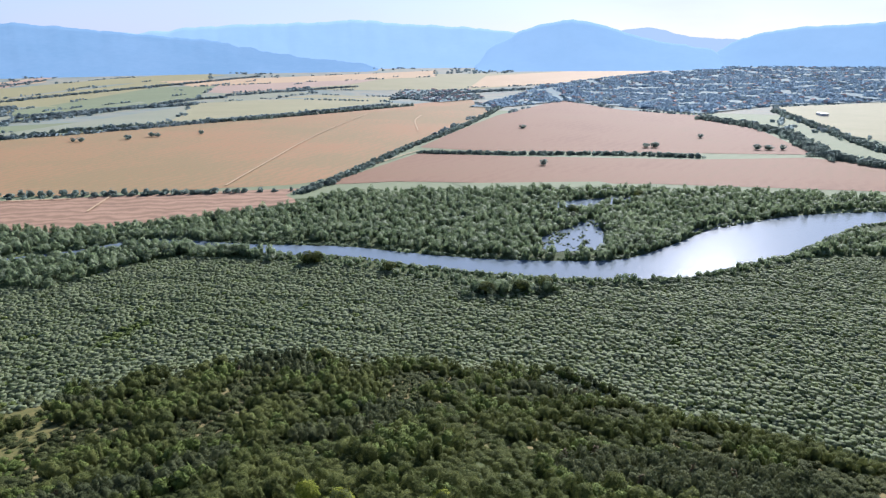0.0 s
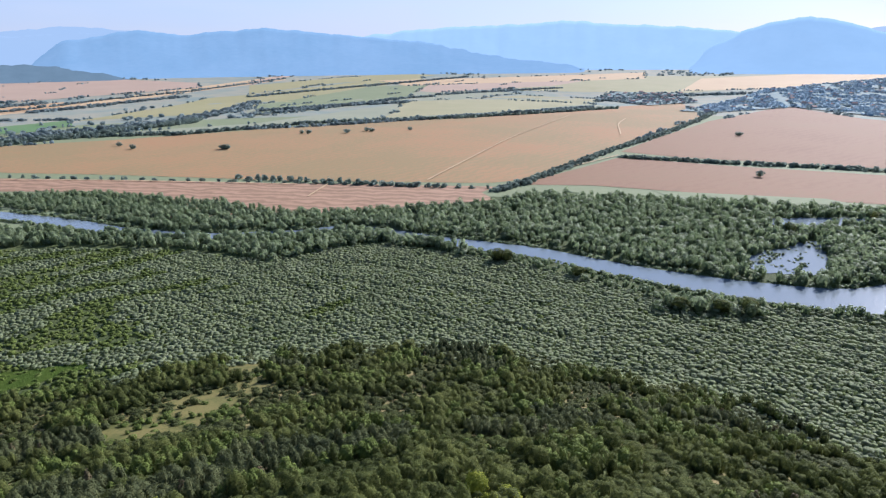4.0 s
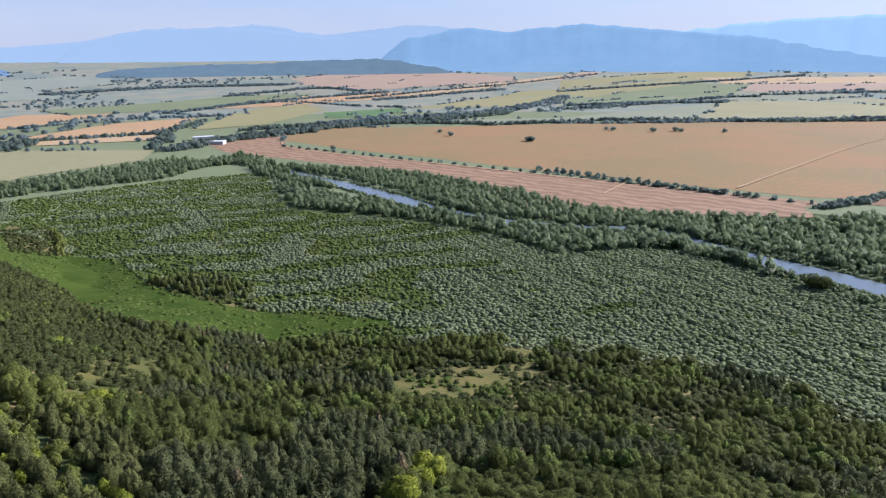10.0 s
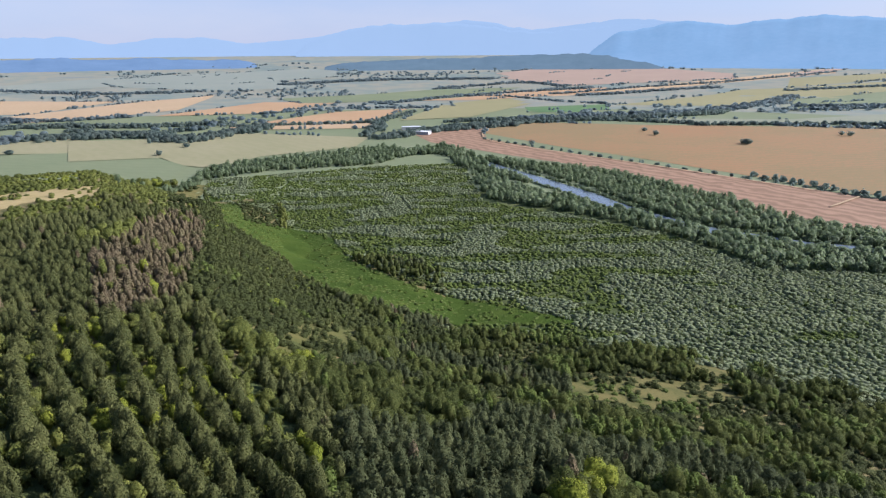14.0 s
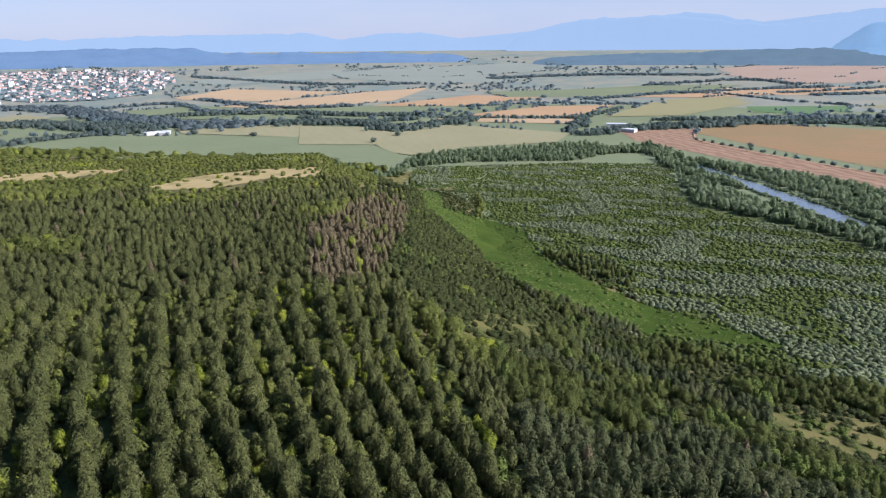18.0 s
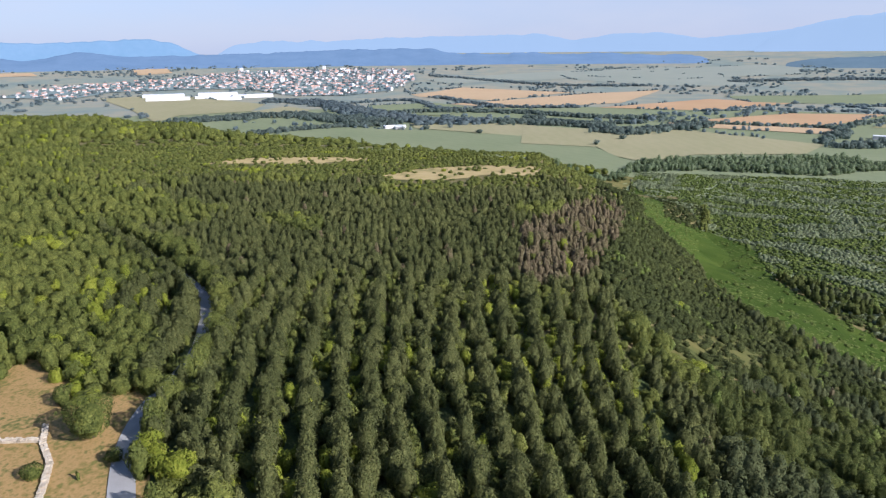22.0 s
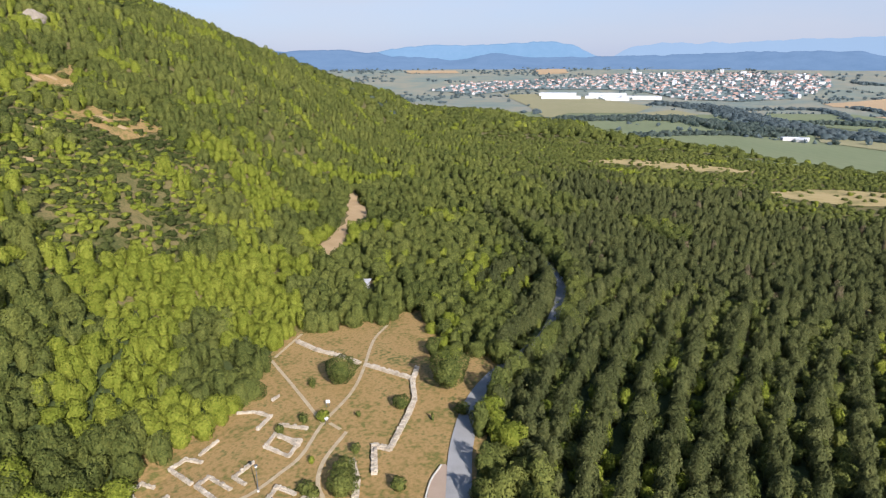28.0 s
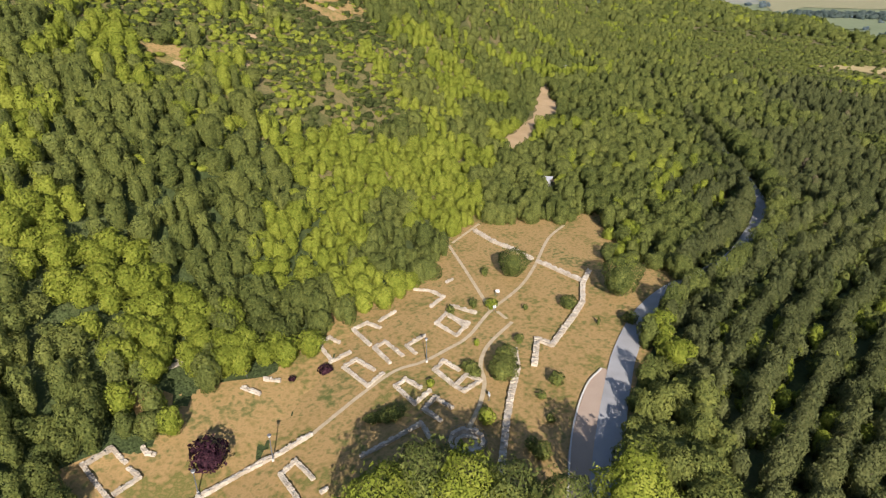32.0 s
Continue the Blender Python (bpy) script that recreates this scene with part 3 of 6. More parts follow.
RIPARIAN = [(-816, 330), (-861, 476), (-735, 458), (-555, 534), (-391, 529), (-324, 511), (-256, 529), (-137, 600), (-110, 655), (10, 663), (187, 664), (298, 647), (427, 608), (509, 586), (493, 564), (398, 567), (319, 554), (212, 509), (174, 454), (117, 427), (62, 431), (31, 442), (-27, 457), (-62, 474), (-129, 479), (-233, 488), (-266, 454), (-273, 458), (-319, 451), (-364, 434), (-423, 439), (-506, 456), (-616, 463), (-719, 447), (-796, 422)]
RIPARIAN_NEAR = [(-648, 391), (-582, 391), (-508, 397), (-438, 396), (-404, 398), (-409, 440), (-355, 431), (-308, 443), (-268, 465), (-231, 492), (-201, 519), (-176, 462), (-200, 447), (-251, 378), (-279, 384), (-338, 391), (-391, 380), (-437, 368), (-517, 334), (-595, 367)]
ISLAND = [(88, 443), (119, 436), (166, 455), (202, 501), (206, 547), (159, 555), (133, 530), (129, 486), (122, 457), (101, 446)]
NEAR_BANK = [(7, 347), (11, 369), (40, 373), (95, 369), (97, 378), (70, 366), (39, 359), (7, 358)]
BANK_STRIP = [(-122, 434), (-117, 446), (-83, 437), (-41, 417), (6, 398), (43, 391), (79, 388), (115, 387), (153, 391), (198, 409), (256, 447), (285, 440), (242, 420), (169, 384), (98, 376), (16, 374), (-32, 400), (-72, 417)]
BANK_SCREEN = [(-760, 425), (-700, 426), (-680, 418), (-640, 420), (-622, 414), (-568, 420), (-560, 408), (-640, 400), (-700, 405)]
BANK_RIGHT = [(247, 423), (296, 473), (345, 483), (405, 486), (360, 425), (311, 430), (254, 432)]
SHRUBS = [(-727, 103), (-419, 69), (-392, 94), (-297, 97), (-249, 106), (-264, 156), (-247, 134), (-221, 84), (-167, 40), (-179, 30), (-198, 21), (-243, 24), (-347, 43)]
DEAD_PINES = [(-259, -6), (-310, 9), (-393, 34), (-384, 53), (-301, 39), (-205, 18), (-182, 3), (-188, -5)]
GLADE_A = [(-166, 143), (-168, 173), (-156, 195), (-148, 213), (-135, 201), (-137, 164), (-134, 142), (-150, 136)]
GLADE_B = [(-175, 38), (-204, 50), (-235, 75), (-216, 82), (-176, 56), (-167, 40)]
GLADE_C = [(-101, 44), (-102, 54), (-81, 67), (-70, 61), (-75, 57), (-91, 56)]
GLADE_D = [(-164, 208), (-154, 213), (-160, 243), (-170, 252), (-180, 230)]
GLADE_E = [(-268, 146), (-263, 161), (-259, 158), (-263, 145)]
RIDGE_GRASS = [(-413, -102), (-460, -87), (-491, -48), (-494, 0), (-441, 1), (-437, -34), (-409, -54), (-401, -85)]
RIDGE_GRASS_B = [(-431, -238), (-484, -226), (-522, -171), (-523, -141), (-456, -176), (-450, -210)]
BARE = [(-731, 71), (-731, 108), (-692, 96), (-580, 57)]
LAWN = [(-77, -112), (-96, -101), (-103, -103), (-97, -89), (-98, -85), (-87, -81), (-95, -74), (-98, -72), (-83, -64), (-71, -59), (-63, -54), (-59, -51), (-53, -45), (-45, -37), (-32, -23), (11, -53), (8, -70), (6, -73), (-1, -74), (-5, -75), (-5, -82), (-6, -87), (-6, -85), (-10, -81), (-15, -81), (-19, -81), (-25, -81), (-28, -85), (-38, -89), (-48, -90), (-57, -96), (-68, -106)]
TRACK = [(-120, -153), (-126, -166), (-142, -178), (-158, -190), (-185, -221), (-201, -233), (-188, -215), (-176, -194), (-166, -185), (-154, -181), (-135, -162)]
TRACK_B = [(-109, -125), (-116, -130), (-119, -130), (-113, -124)]
FORECOURT = [(-40, -38), (-49, -47), (-57, -53), (-62, -55), (-61, -52), (-51, -44), (-42, -36)]
VILLAGE = [(72, 1745), (385, 2532), (788, 2913), (1285, 3237), (1816, 3473), (2955, 3818), (1468, 1863), (860, 1698), (588, 1486), (359, 1918), (144, 1704)]
VILLAGE_B = [(-171, 2185), (-127, 2413), (99, 2394), (139, 2067), (-3, 1915)]
TOWN = [(-1765, -1627), (-2112, -1691), (-2430, -1512), (-2909, -1386), (-3115, -1121), (-3184, -652), (-2643, -495), (-2205, -511), (-2004, -611), (-1988, -757), (-2185, -1002), (-2162, -1167), (-1992, -1396), (-1778, -1389)]
DRY_A = [(-72, -247), (-81, -250), (-97, -267), (-87, -242), (-82, -242), (-76, -242)]
DRY_B = [(-71, -215), (-87, -231), (-92, -228), (-105, -225), (-87, -207), (-81, -212)]
DRY_C = [(-16, -167), (-23, -167), (-33, -167), (-27, -158), (-21, -162)]
DRY_D = [(-30, -245), (-40, -254), (-41, -246), (-31, -237)]
SCRUB_MID = (-45, -200)        # middle of the open part of the mountainside
SPOTS = ((-35, -243, 2.6), (-75, -244, 2.4), (-82, -248, 2), (-86, -243, 2.4), (-86, -221, 2.2), (-90, -217, 1.8), (-28, -159, 1.8), (-31, -161, 1.3), (-45, -165, 1.4), (-33, -149, 1.5), (-10, -126, 1.6), (-13, -171, 1.8), (-52, -182, 1.5), (-62, -203, 1.6), (-24, -205, 1.8), (-70, -230, 1.8), (-238, -266, 3), (-276, -246, 3), (-284, -238, 3), (-107, -123, 2.2))
RIP_GAP = [(-253, 474), (-200, 481), (-132, 475), (-124, 464), (-114, 428), (-138, 434), (-185, 443), (-229, 424)]
BELT = [(-514, 3), (-836, 124), (-862, 190), (-866, 289), (-891, 386), (-807, 401), (-761, 315), (-781, 186), (-766, 113), (-587, 26)]
FACTORY = [(-1831, -1225), (-2042, -1231), (-2103, -1007), (-1784, -848), (-1620, -878)]
ROAD = [(-38.3, -30.4), (-45.7, -37.6), (-53.0, -44.1), (-60.8, -50.5), (-68.4, -56.3), (-79.9, -62.8), (-91.4, -66.4), (-102.6, -67.6), (-115.0, -70.1), (-129.1, -75.8), (-143.3, -82.9), (-152.6, -89.9), (-168.2, -106.3), (-188.0, -128.9), (-213.1, -157.5)]
PATHS = (
    [(-66.3, -105.0), (-61.9, -90.4), (-57.9, -77.9)],
    [(-94.9, -100.6), (-86.6, -96.4), (-75.3, -87.3), (-67.6, -82.1), (-57.9, -77.9), (-50.1, -73.2), (-45.5, -71.9), (-40.2, -71.0), (-35.6, -71.7), (-29.1, -69.8), (-19.8, -66.1)],
    [(-58.8, -72.9), (-52.4, -70.0), (-49.2, -67.8), (-46.8, -65.1), (-45.2, -61.8), (-41.8, -58.0), (-37.7, -54.7)],
    [(-78.5, -111.2), (-73.1, -108.4), (-67.5, -105.5)],
    [(-58.7, -77.1), (-58.6, -74.2)],
)
WALLS = (
    [(-75.2, -108.2), (-75.3, -101.5), (-76.5, -96.3), (-76.9, -90.2)],
    [(-77.3, -88.6), (-78.2, -83.1), (-79.1, -77.5)],
    [(-83.0, -79.9), (-78.3, -76.6), (-73.6, -71.6), (-69.6, -69.1), (-59.8, -63.8), (-58.8, -66.3), (-54.0, -61.1)],
    [(-53.9, -65.9), (-51.2, -61.7), (-46.9, -57.5), (-42.2, -52.5), (-36.2, -45.6)],
    [(-19.8, -66.1), (-15.5, -65.3), (-10.1, -64.8), (-6.0, -63.8), (-2.8, -62.9)],
    [(-50.6, -92.0), (-52.4, -89.7), (-53.4, -86.4), (-49.7, -84.6)],
    [(-52.9, -82.8), (-55.0, -78.6)],
    [(-50.6, -80.0), (-52.1, -76.2)],
    [(-51.1, -75.5), (-50.8, -81.2), (-47.5, -79.2), (-48.4, -74.3), (-51.9, -76.2)],
    [(-39.3, -84.3), (-38.3, -87.1), (-35.5, -86.8), (-35.7, -80.6)],
    [(-31.9, -84.6), (-31.0, -86.3), (-28.6, -85.7), (-29.0, -80.5)],
    [(-28.6, -80.3), (-32.2, -80.7)],
    [(-33.1, -73.9), (-32.1, -78.2), (-29.7, -77.6), (-30.6, -70.8), (-33.8, -72.2)],
    [(-38.4, -74.5), (-38.1, -79.8), (-35.8, -79.3), (-35.9, -74.0)],
    [(-43.8, -77.1), (-40.2, -76.4), (-40.3, -73.7)],
    [(-36.5, -65.5), (-35.8, -68.7), (-33.8, -68.2), (-34.1, -62.9), (-37.2, -64.1)],
    [(-43.5, -66.1), (-42.8, -69.3), (-40.4, -68.1), (-40.9, -63.1), (-41.4, -61.4), (-44.8, -62.2), (-43.8, -64.5), (-41.2, -63.2)],
    [(-37.9, -59.3), (-37.1, -62.4), (-34.5, -61.1), (-35.2, -57.8)],
    [(-17.1, -58.4), (-16.4, -62.6), (-14.0, -61.5), (-14.4, -56.0)],
    [(2.1, -72.3), (3.1, -74.7), (6.5, -73.0), (4.4, -66.7)],
    [(1.8, -71.1), (1.0, -69.3), (4.0, -68.0)],
    [(-14.7, -79.9), (-16.5, -77.7)],
    [(-18.2, -80.4), (-20.0, -79.3)],
    [(-4.3, -90.7), (-6.0, -90.0)],
    [(-7.1, -88.2), (-8.3, -87.3), (-6.2, -86.4)],
    [(-23.6, -58.2), (-27.8, -58.4), (-32.7, -58.8), (-32.2, -55.0)],
    [(-40.3, -86.3), (-43.9, -87.3)],
    [(-56.9, -90.9), (-58.4, -91.3)],
    [(-0.2, -73.9), (-0.5, -72.7), (-1.2, -72.2)],
    [(-17.1, -55.6), (-17.8, -55.8)],
)
LAWN_TREES = (
    ((-69.1, -86.6), 3.4, 5.5, 'g'),
    ((-81.2, -70.0), 4.0, 7.5, 'd'),
    ((-58.5, -78.7), 1.2, 2.0, 'b'),
    ((-56.1, -80.7), 0.8, 1.8, 'g'),
    ((-70.3, -71.7), 1.6, 2.4, 'g'),
    ((-63.3, -75.0), 0.5, 1.2, 'g'),
    ((-64.9, -89.7), 0.7, 1.8, 'g'),
    ((-51.5, -81.0), 0.8, 1.7, 'd'),
    ((-55.9, -67.3), 0.8, 1.8, 'd'),
    ((-48.0, -61.3), 2.6, 3.4, 'g'),
    ((-50.6, -64.1), 2.0, 3.0, 'g'),
    ((-45.0, -65.2), 1.4, 1.6, 'g'),
    ((-44.8, -63.7), 1.0, 1.3, 'g'),
    ((-30.9, -62.7), 1.6, 1.3, 'g'),
    ((-29.3, -63.0), 1.4, 1.2, 'g'),
    ((-27.8, -63.6), 1.2, 1.0, 'g'),
    ((-38.0, -65.2), 0.7, 1.2, 'b'),
    ((-53.9, -55.8), 1.2, 2.2, 'd'),
    ((-49.9, -54.5), 0.8, 1.2, 'g'),
    ((-47.8, -49.9), 0.7, 1.4, 'g'),
    ((-6.8, -67.2), 2.6, 4.2, 'p'),
    ((-26.9, -78.4), 1.2, 1.3, 'p'),
    ((-21.8, -78.8), 0.6, 0.9, 'p'),
    ((-40.3, -54.4), 1.3, 2.4, 'b'),
    ((-42.3, -47.3), 1.0, 1.8, 'g'),
    ((-42.4, -45.4), 1.4, 2.4, 'g'),
    ((-49.7, -70.5), 0.6, 1.2, 'b'),
    ((-70.7, -64.6), 0.3, 1.6, 'd'),
    ((-75.8, -62.2), 1.3, 2.2, 'd'),
)
LAMPS = [(-40.6, -70.7), (-14.1, -64.7), (-4.6, -64.2), (-69.2, -62.9)]
SIGNS = [(-62.1, -81.7), (-58.3, -77.4), (-43.4, -58.1), (-16.0, -82.2)]
WELL = (-35.8, -52.4)
BIG_TREES = [(-23.0, -42.3), (-26.6, -38.3), (-29.2, -35.0), (-17.7, -41.2), (-32.1, -32.1), (-40.4, -29.7)]
FIELD_TREES = [(-624, 1095), (-518, 1157), (154, 1239), (130, 822), (307, 971), (320, 971), (430, 1077), (460, 940), (475, 937), (495, 936), (-641, 873), (-635, 873), (-834, 862), (-610, 1094), (-507, 1158), (-799, 592), (-636, 877), (-544, 1123), (-442, 1193), (-784, 838), (-1106, -102), (-983, 84), (-1051, 130), (-1158, -203)]
BANK_TREES = [(-94, 425), (-88, 427), (-36, 407), (62, 369), (47, 366), (26, 365), (115, 560), (194, 623)]
FARMS = [(-1079, 525), (-1165, -252), (-1007, 508), (836, 1436), (-1170, -267)]
FIELD_TRACKS = (
    [(-179, 1576), (-224, 1158), (-236, 854), (-240, 703)],
    [(-133, 699), (-102, 805), (-36, 955)],
    [(-1031, 660), (-957, 603), (-868, 563), (-747, 575), (-580, 609), (-377, 641)],
    [(-331, 584), (-345, 668)],
    [(-45, 1215), (-57, 1392), (-48, 1517)],
)
OUTCROPS = [(-71.7, -281.9), (-99.1, -305.1), (-75.4, -284.0), (-66.6, -278.0), (-4.5, -89.4), (-5.5, -89.0), (-99.0, -308.3)]
BAR = [(-79, 442), (-54, 434), (-33, 421), (-9, 415)]
RIDGE_NORTH = (4300, [(-12.68, 0.92), (-7.09, 1.43), (-3.3, 1.92), (4.76, 2.43), (7.56, 2.72), (7.57, 2.66), (10.36, 2.45), (11.44, 2.38), (16.2, 2.31), (16.88, 2.26), (20.51, 2.0), (23.94, 1.58), (24.99, 1.68), (28.24, 1.25), (29.43, 2.13)])
RIDGE_WEST = (4050, [(4.72, -0.48), (11.3, 0.27), (16.83, 0.87), (23.94, 1.53), (28.23, 1.93), (32.01, 2.26), (36.23, 1.96), (38.09, 1.66), (41.65, 2.1), (44.76, 1.53), (46.69, 1.32), (48.47, 0.39), (49.53, 0.06)])
PEAK = (3900, [(-23.14, 0.1), (-18.48, 0.58), (-15.8, 1.23), (-13.06, 2.15), (-11.23, 2.48), (-9.39, 2.38), (-6.62, 1.66), (-4.74, 0.78), (-2.84, 0.02)])
RIDGE_GAP = (4500, [(-28.13, 0.7), (-23.06, 0.78), (-20.14, 1.03), (-17.07, 1.81), (-14.45, 1.56), (-10.39, 0.72)])
RIDGE_EAST = (4000, [(-42.8, 2.1), (-37.32, 1.91), (-33.18, 1.75), (-30.17, 1.68), (-27.27, 1.52), (-24.63, 1.09), (-23.08, 0.61), (-21.51, -0.05)])
LOW_RIDGE = (3600, [(41.94, -0.86), (47.66, -0.52), (50.52, -0.38), (53.04, -0.46), (56.53, -0.53), (59.23, -0.69), (62.93, -0.72), (66.71, -0.88), (72.48, -1.12)])
PALE_RIDGE = (4820, [(36.73, 1.39), (43.83, 2.18), (46.79, 2.29), (53.64, 1.51), (57.83, 2.26), (59.17, 2.35), (73.72, 0.89), (77.61, 0.56), (79.32, 0.89), (80.82, 1.08), (84.32, 1.0), (87.44, 0.51), (90.0, 1.07), (102.9, 0.89), (107.8, 0.65), (113.17, 0.68), (117.16, 0.45)])
PALE_PEAK = (4700, [(35.58, 1.09), (42.99, 1.9), (46.62, 1.78), (53.65, 1.32), (57.93, 1.89), (60.77, 2.18), (67.79, 1.94), (73.74, 0.63)])
TOWN_RIDGE = (4000, [(75.65, -0.77), (78.36, -0.6), (80.75, -0.67), (84.54, -0.48), (88.92, -0.54), (91.66, -0.39), (94.44, -0.51), (98.23, -0.34), (99.19, -0.01), (105.43, -0.01), (112.58, -0.22), (118.13, -0.35), (123.85, -0.42), (126.72, -0.0), (129.99, -0.6), (135.13, -0.24), (137.15, 0.01), (139.98, 0.32), (145.97, 0.16), (149.09, 0.04)])
MESA = (4500, [(116.31, -0.46), (118.57, -0.17), (120.27, 0.64), (122.85, 0.91), (127.85, 0.63), (132.83, 0.65), (134.67, 0.42), (137.14, 0.09), (139.99, 0.13)])

# ground profiles of the hill foot by heading: (distance, height) pairs
SLOPES = {
    -60: ((0, 82), (80, 62), (165, 28), (240, 0), (900, 0)),
    -20: ((0, 82), (85, 62), (170, 28), (245, 0), (900, 0)),
    0: ((0, 82), (90, 62), (190, 26), (272, 0), (900, 0)),
    30: ((0, 82), (90, 66), (200, 22), (300, 0), (900, 0)),
    60: ((0, 82), (95, 70), (200, 28), (305, 0), (900, 0)),
    75: ((0, 82), (100, 72), (300, 27), (440, 0), (900, 0)),
    82: ((0, 82), (100, 73), (470, 38), (640, 0), (900, 0)),
    90: ((0, 82), (110, 75), (600, 46), (760, 0), (1000, 0)),
    105: ((0, 82), (110, 78), (680, 43), (870, 0), (1200, 0)),
    118: ((0, 82), (110, 80), (800, 46), (1050, 0), (1500, 0)),
    126: ((0, 82), (110, 80), (1050, 46), (1400, 0), (1700, 0)),
    134: ((0, 82), (120, 80), (1100, 50), (1600, 0), (1900, 0)),
    150: ((0, 82), (120, 80), (1100, 70), (1900, 0), (2200, 0)),
    300: ((0, 82), (80, 62), (165, 28), (240, 0), (900, 0)),
}
SPUR = ((-900, 640), (0, 440), (300, 390), (450, 340), (540, 240), (620, 150), (700, 97), (900, 50), (1300, 10), (1800, 0), (9000, 0))


def terrain(x, y):
    """Ground height of the valley, the hill foot and the mountain (arrays)."""
    x, y = np.asarray(x, float), np.asarray(y, float)
    r = np.hypot(x, y)
    head = np.degrees(np.arctan2(-x, y))
    head = np.where(head < -60, head + 360, head)
    keys = sorted(SLOPES)
    layers = [np.interp(r, *zip(*SLOPES[k])) for k in keys]
    z = np.zeros_like(r)
    for a, b, za, zb in zip(keys, keys[1:], layers, layers[1:]):
        f = np.clip((head - a) / (b - a), 0, 1)
        z = np.where((head >= a) & (head <= b), za * (1 - f) + zb * f, z)
    along, side = -0.731 * x - 0.682 * y, 0.682 * x - 0.731 * y
    foot = np.maximum(side - 42 + 0.03 * np.maximum(along, 0), 0)
    crest = np.interp(along, *zip(*SPUR))
    ramp = foot * 0.72 * np.clip(foot / 40, 0.35, 1)
    z = z + crest * (1 - np.exp(-ramp / np.maximum(crest, 1)) ) * 1.0
    return z + 0.0415 * np.maximum(r - 2200, 0)


# ---- builders ----
def sheet(name, verts, faces, mat, parent=None, tints=None, sprays=None):
    """One mesh from arrays of corners and quads (or a list of any faces)."""
    me = bpy.data.meshes.new(name)
    verts = np.asarray(verts, np.float32)
    if isinstance(faces, np.ndarray):
        me.vertices.add(len(verts))
        me.vertices.foreach_set("co", verts.ravel())
        k = faces.shape[1]
        me.loops.add(faces.size)
        me.loops.foreach_set("vertex_index", faces.astype(np.int32).ravel())
        me.polygons.add(len(faces))
        me.polygons.foreach_set("loop_start", np.arange(0, faces.size, k, dtype=np.int32))
        me.polygons.foreach_set("use_smooth", np.ones(len(faces), bool))
        me.update(calc_edges=True)
    else:
        me.from_pydata(verts.tolist(), [], faces)
    if tints is not None:
        at = me.attributes.new("tint", "FLOAT", "FACE")
        at.data.foreach_set("value", np.asarray(tints, np.float32))
    if sprays is not None:
        at = me.attributes.new("spray", "FLOAT", "FACE")
        at.data.foreach_set("value", np.asarray(sprays, np.float32))
    me.materials.append(M[mat] if isinstance(mat, str) else mat)
    me.validate()
    ob = new(name, me)
    ob.parent = parent
    return ob


def part(name, bm, mat, parent, label=""):
    me = bpy.data.meshes.new(name)
    bm.to_mesh(me)
    bm.free()
    me.materials.append(M[mat])
    ob = new(name, me)
    ob.parent = parent
    return tagged(ob, label)


def inside(px, py, poly):
    """Which of the places lie within the outline."""
    hit = np.zeros(px.shape, bool)
    for (x0, y0), (x1, y1) in zip(poly, poly[1:] + poly[:1]):
        if y0 != y1:
            hit ^= ((y0 > py) != (y1 > py)) & (px < (x1 - x0) * (py - y0) / (y1 - y0) + x0)
    return hit


def near_line(px, py, line):
    """Distance to a polyline."""
    best = np.full(px.shape, 1e9)
    for (x0, y0), (x1, y1) in zip(line, line[1:]):
        dx, dy = x1 - x0, y1 - y0
        f = np.clip(((px - x0) * dx + (py - y0) * dy) / max(dx * dx + dy * dy, 1e-6), 0, 1)
        best = np.minimum(best, np.hypot(px - x0 - f * dx, py - y0 - f * dy))
    return best


def smooth_line(line, step, closed=False):
    """A polyline through the given places, rounded and cut into even steps."""
    p = np.array(line, float)
    if closed:
        p = np.vstack([p[-1:], p, p[:2]])
    else:
        p = np.vstack([2 * p[0] - p[1], p, 2 * p[-1] - p[-2]])
    got = []
    for a, b, c, d in zip(p, p[1:], p[2:], p[3:]):
        n = max(1, int(np.linalg.norm((c - b)[:2]) / step))
        for t in np.arange(n) / n:
            got.append(0.5 * (2 * b + (c - a) * t + (2 * a - 5 * b + 4 * c - d) * t * t + (3 * b - a - 3 * c + d) * t ** 3))
    if not closed:
        got.append(p[-2])
    return np.array(got)


def widen(poly, by):
    """The outline pushed outwards."""
    c = np.mean(poly, axis=0)
    return [tuple(np.array(p) + (np.array(p) - c) / np.linalg.norm(np.array(p) - c) * by) for p in poly]


def drape(name, poly, mat, lift, step=60.0, rough=0.0, parent=None):
    """A patch of land cover that lies on the ground: an outline filled and cut fine enough to follow it."""
    p = [tuple(v) for v in poly]
    if rough:
        p = [(x + rough * noise.noise((x * 0.13, y * 0.13, 3.0)), y + rough * noise.noise((x * 0.13, y * 0.13, 9.0)))
             for x, y in smooth_line(p, rough, True)]
    bm = bmesh.new()
    bm.faces.new([bm.verts.new((x, y, 0)) for x, y in p])
    bmesh.ops.triangulate(bm, faces=bm.faces[:])
    for _ in range(7):
        long = [e for e in bm.edges if e.calc_length() > step]
        if not long:
            break
        bmesh.ops.subdivide_edges(bm, edges=long, cuts=1)
        bmesh.ops.triangulate(bm, faces=[f for f in bm.faces if len(f.verts) > 3])
    xs = np.array([v.co[:2] for v in bm.verts])
    zs = terrain(xs[:, 0], xs[:, 1])
    for v, z in zip(bm.verts, zs):
        v.co.z = z + lift
    bmesh.ops.recalc_face_normals(bm, faces=bm.faces)
    if sum(f.normal.z for f in bm.faces) < 0:
        bmesh.ops.reverse_faces(bm, faces=bm.faces)
    return part(name, bm, mat, parent)


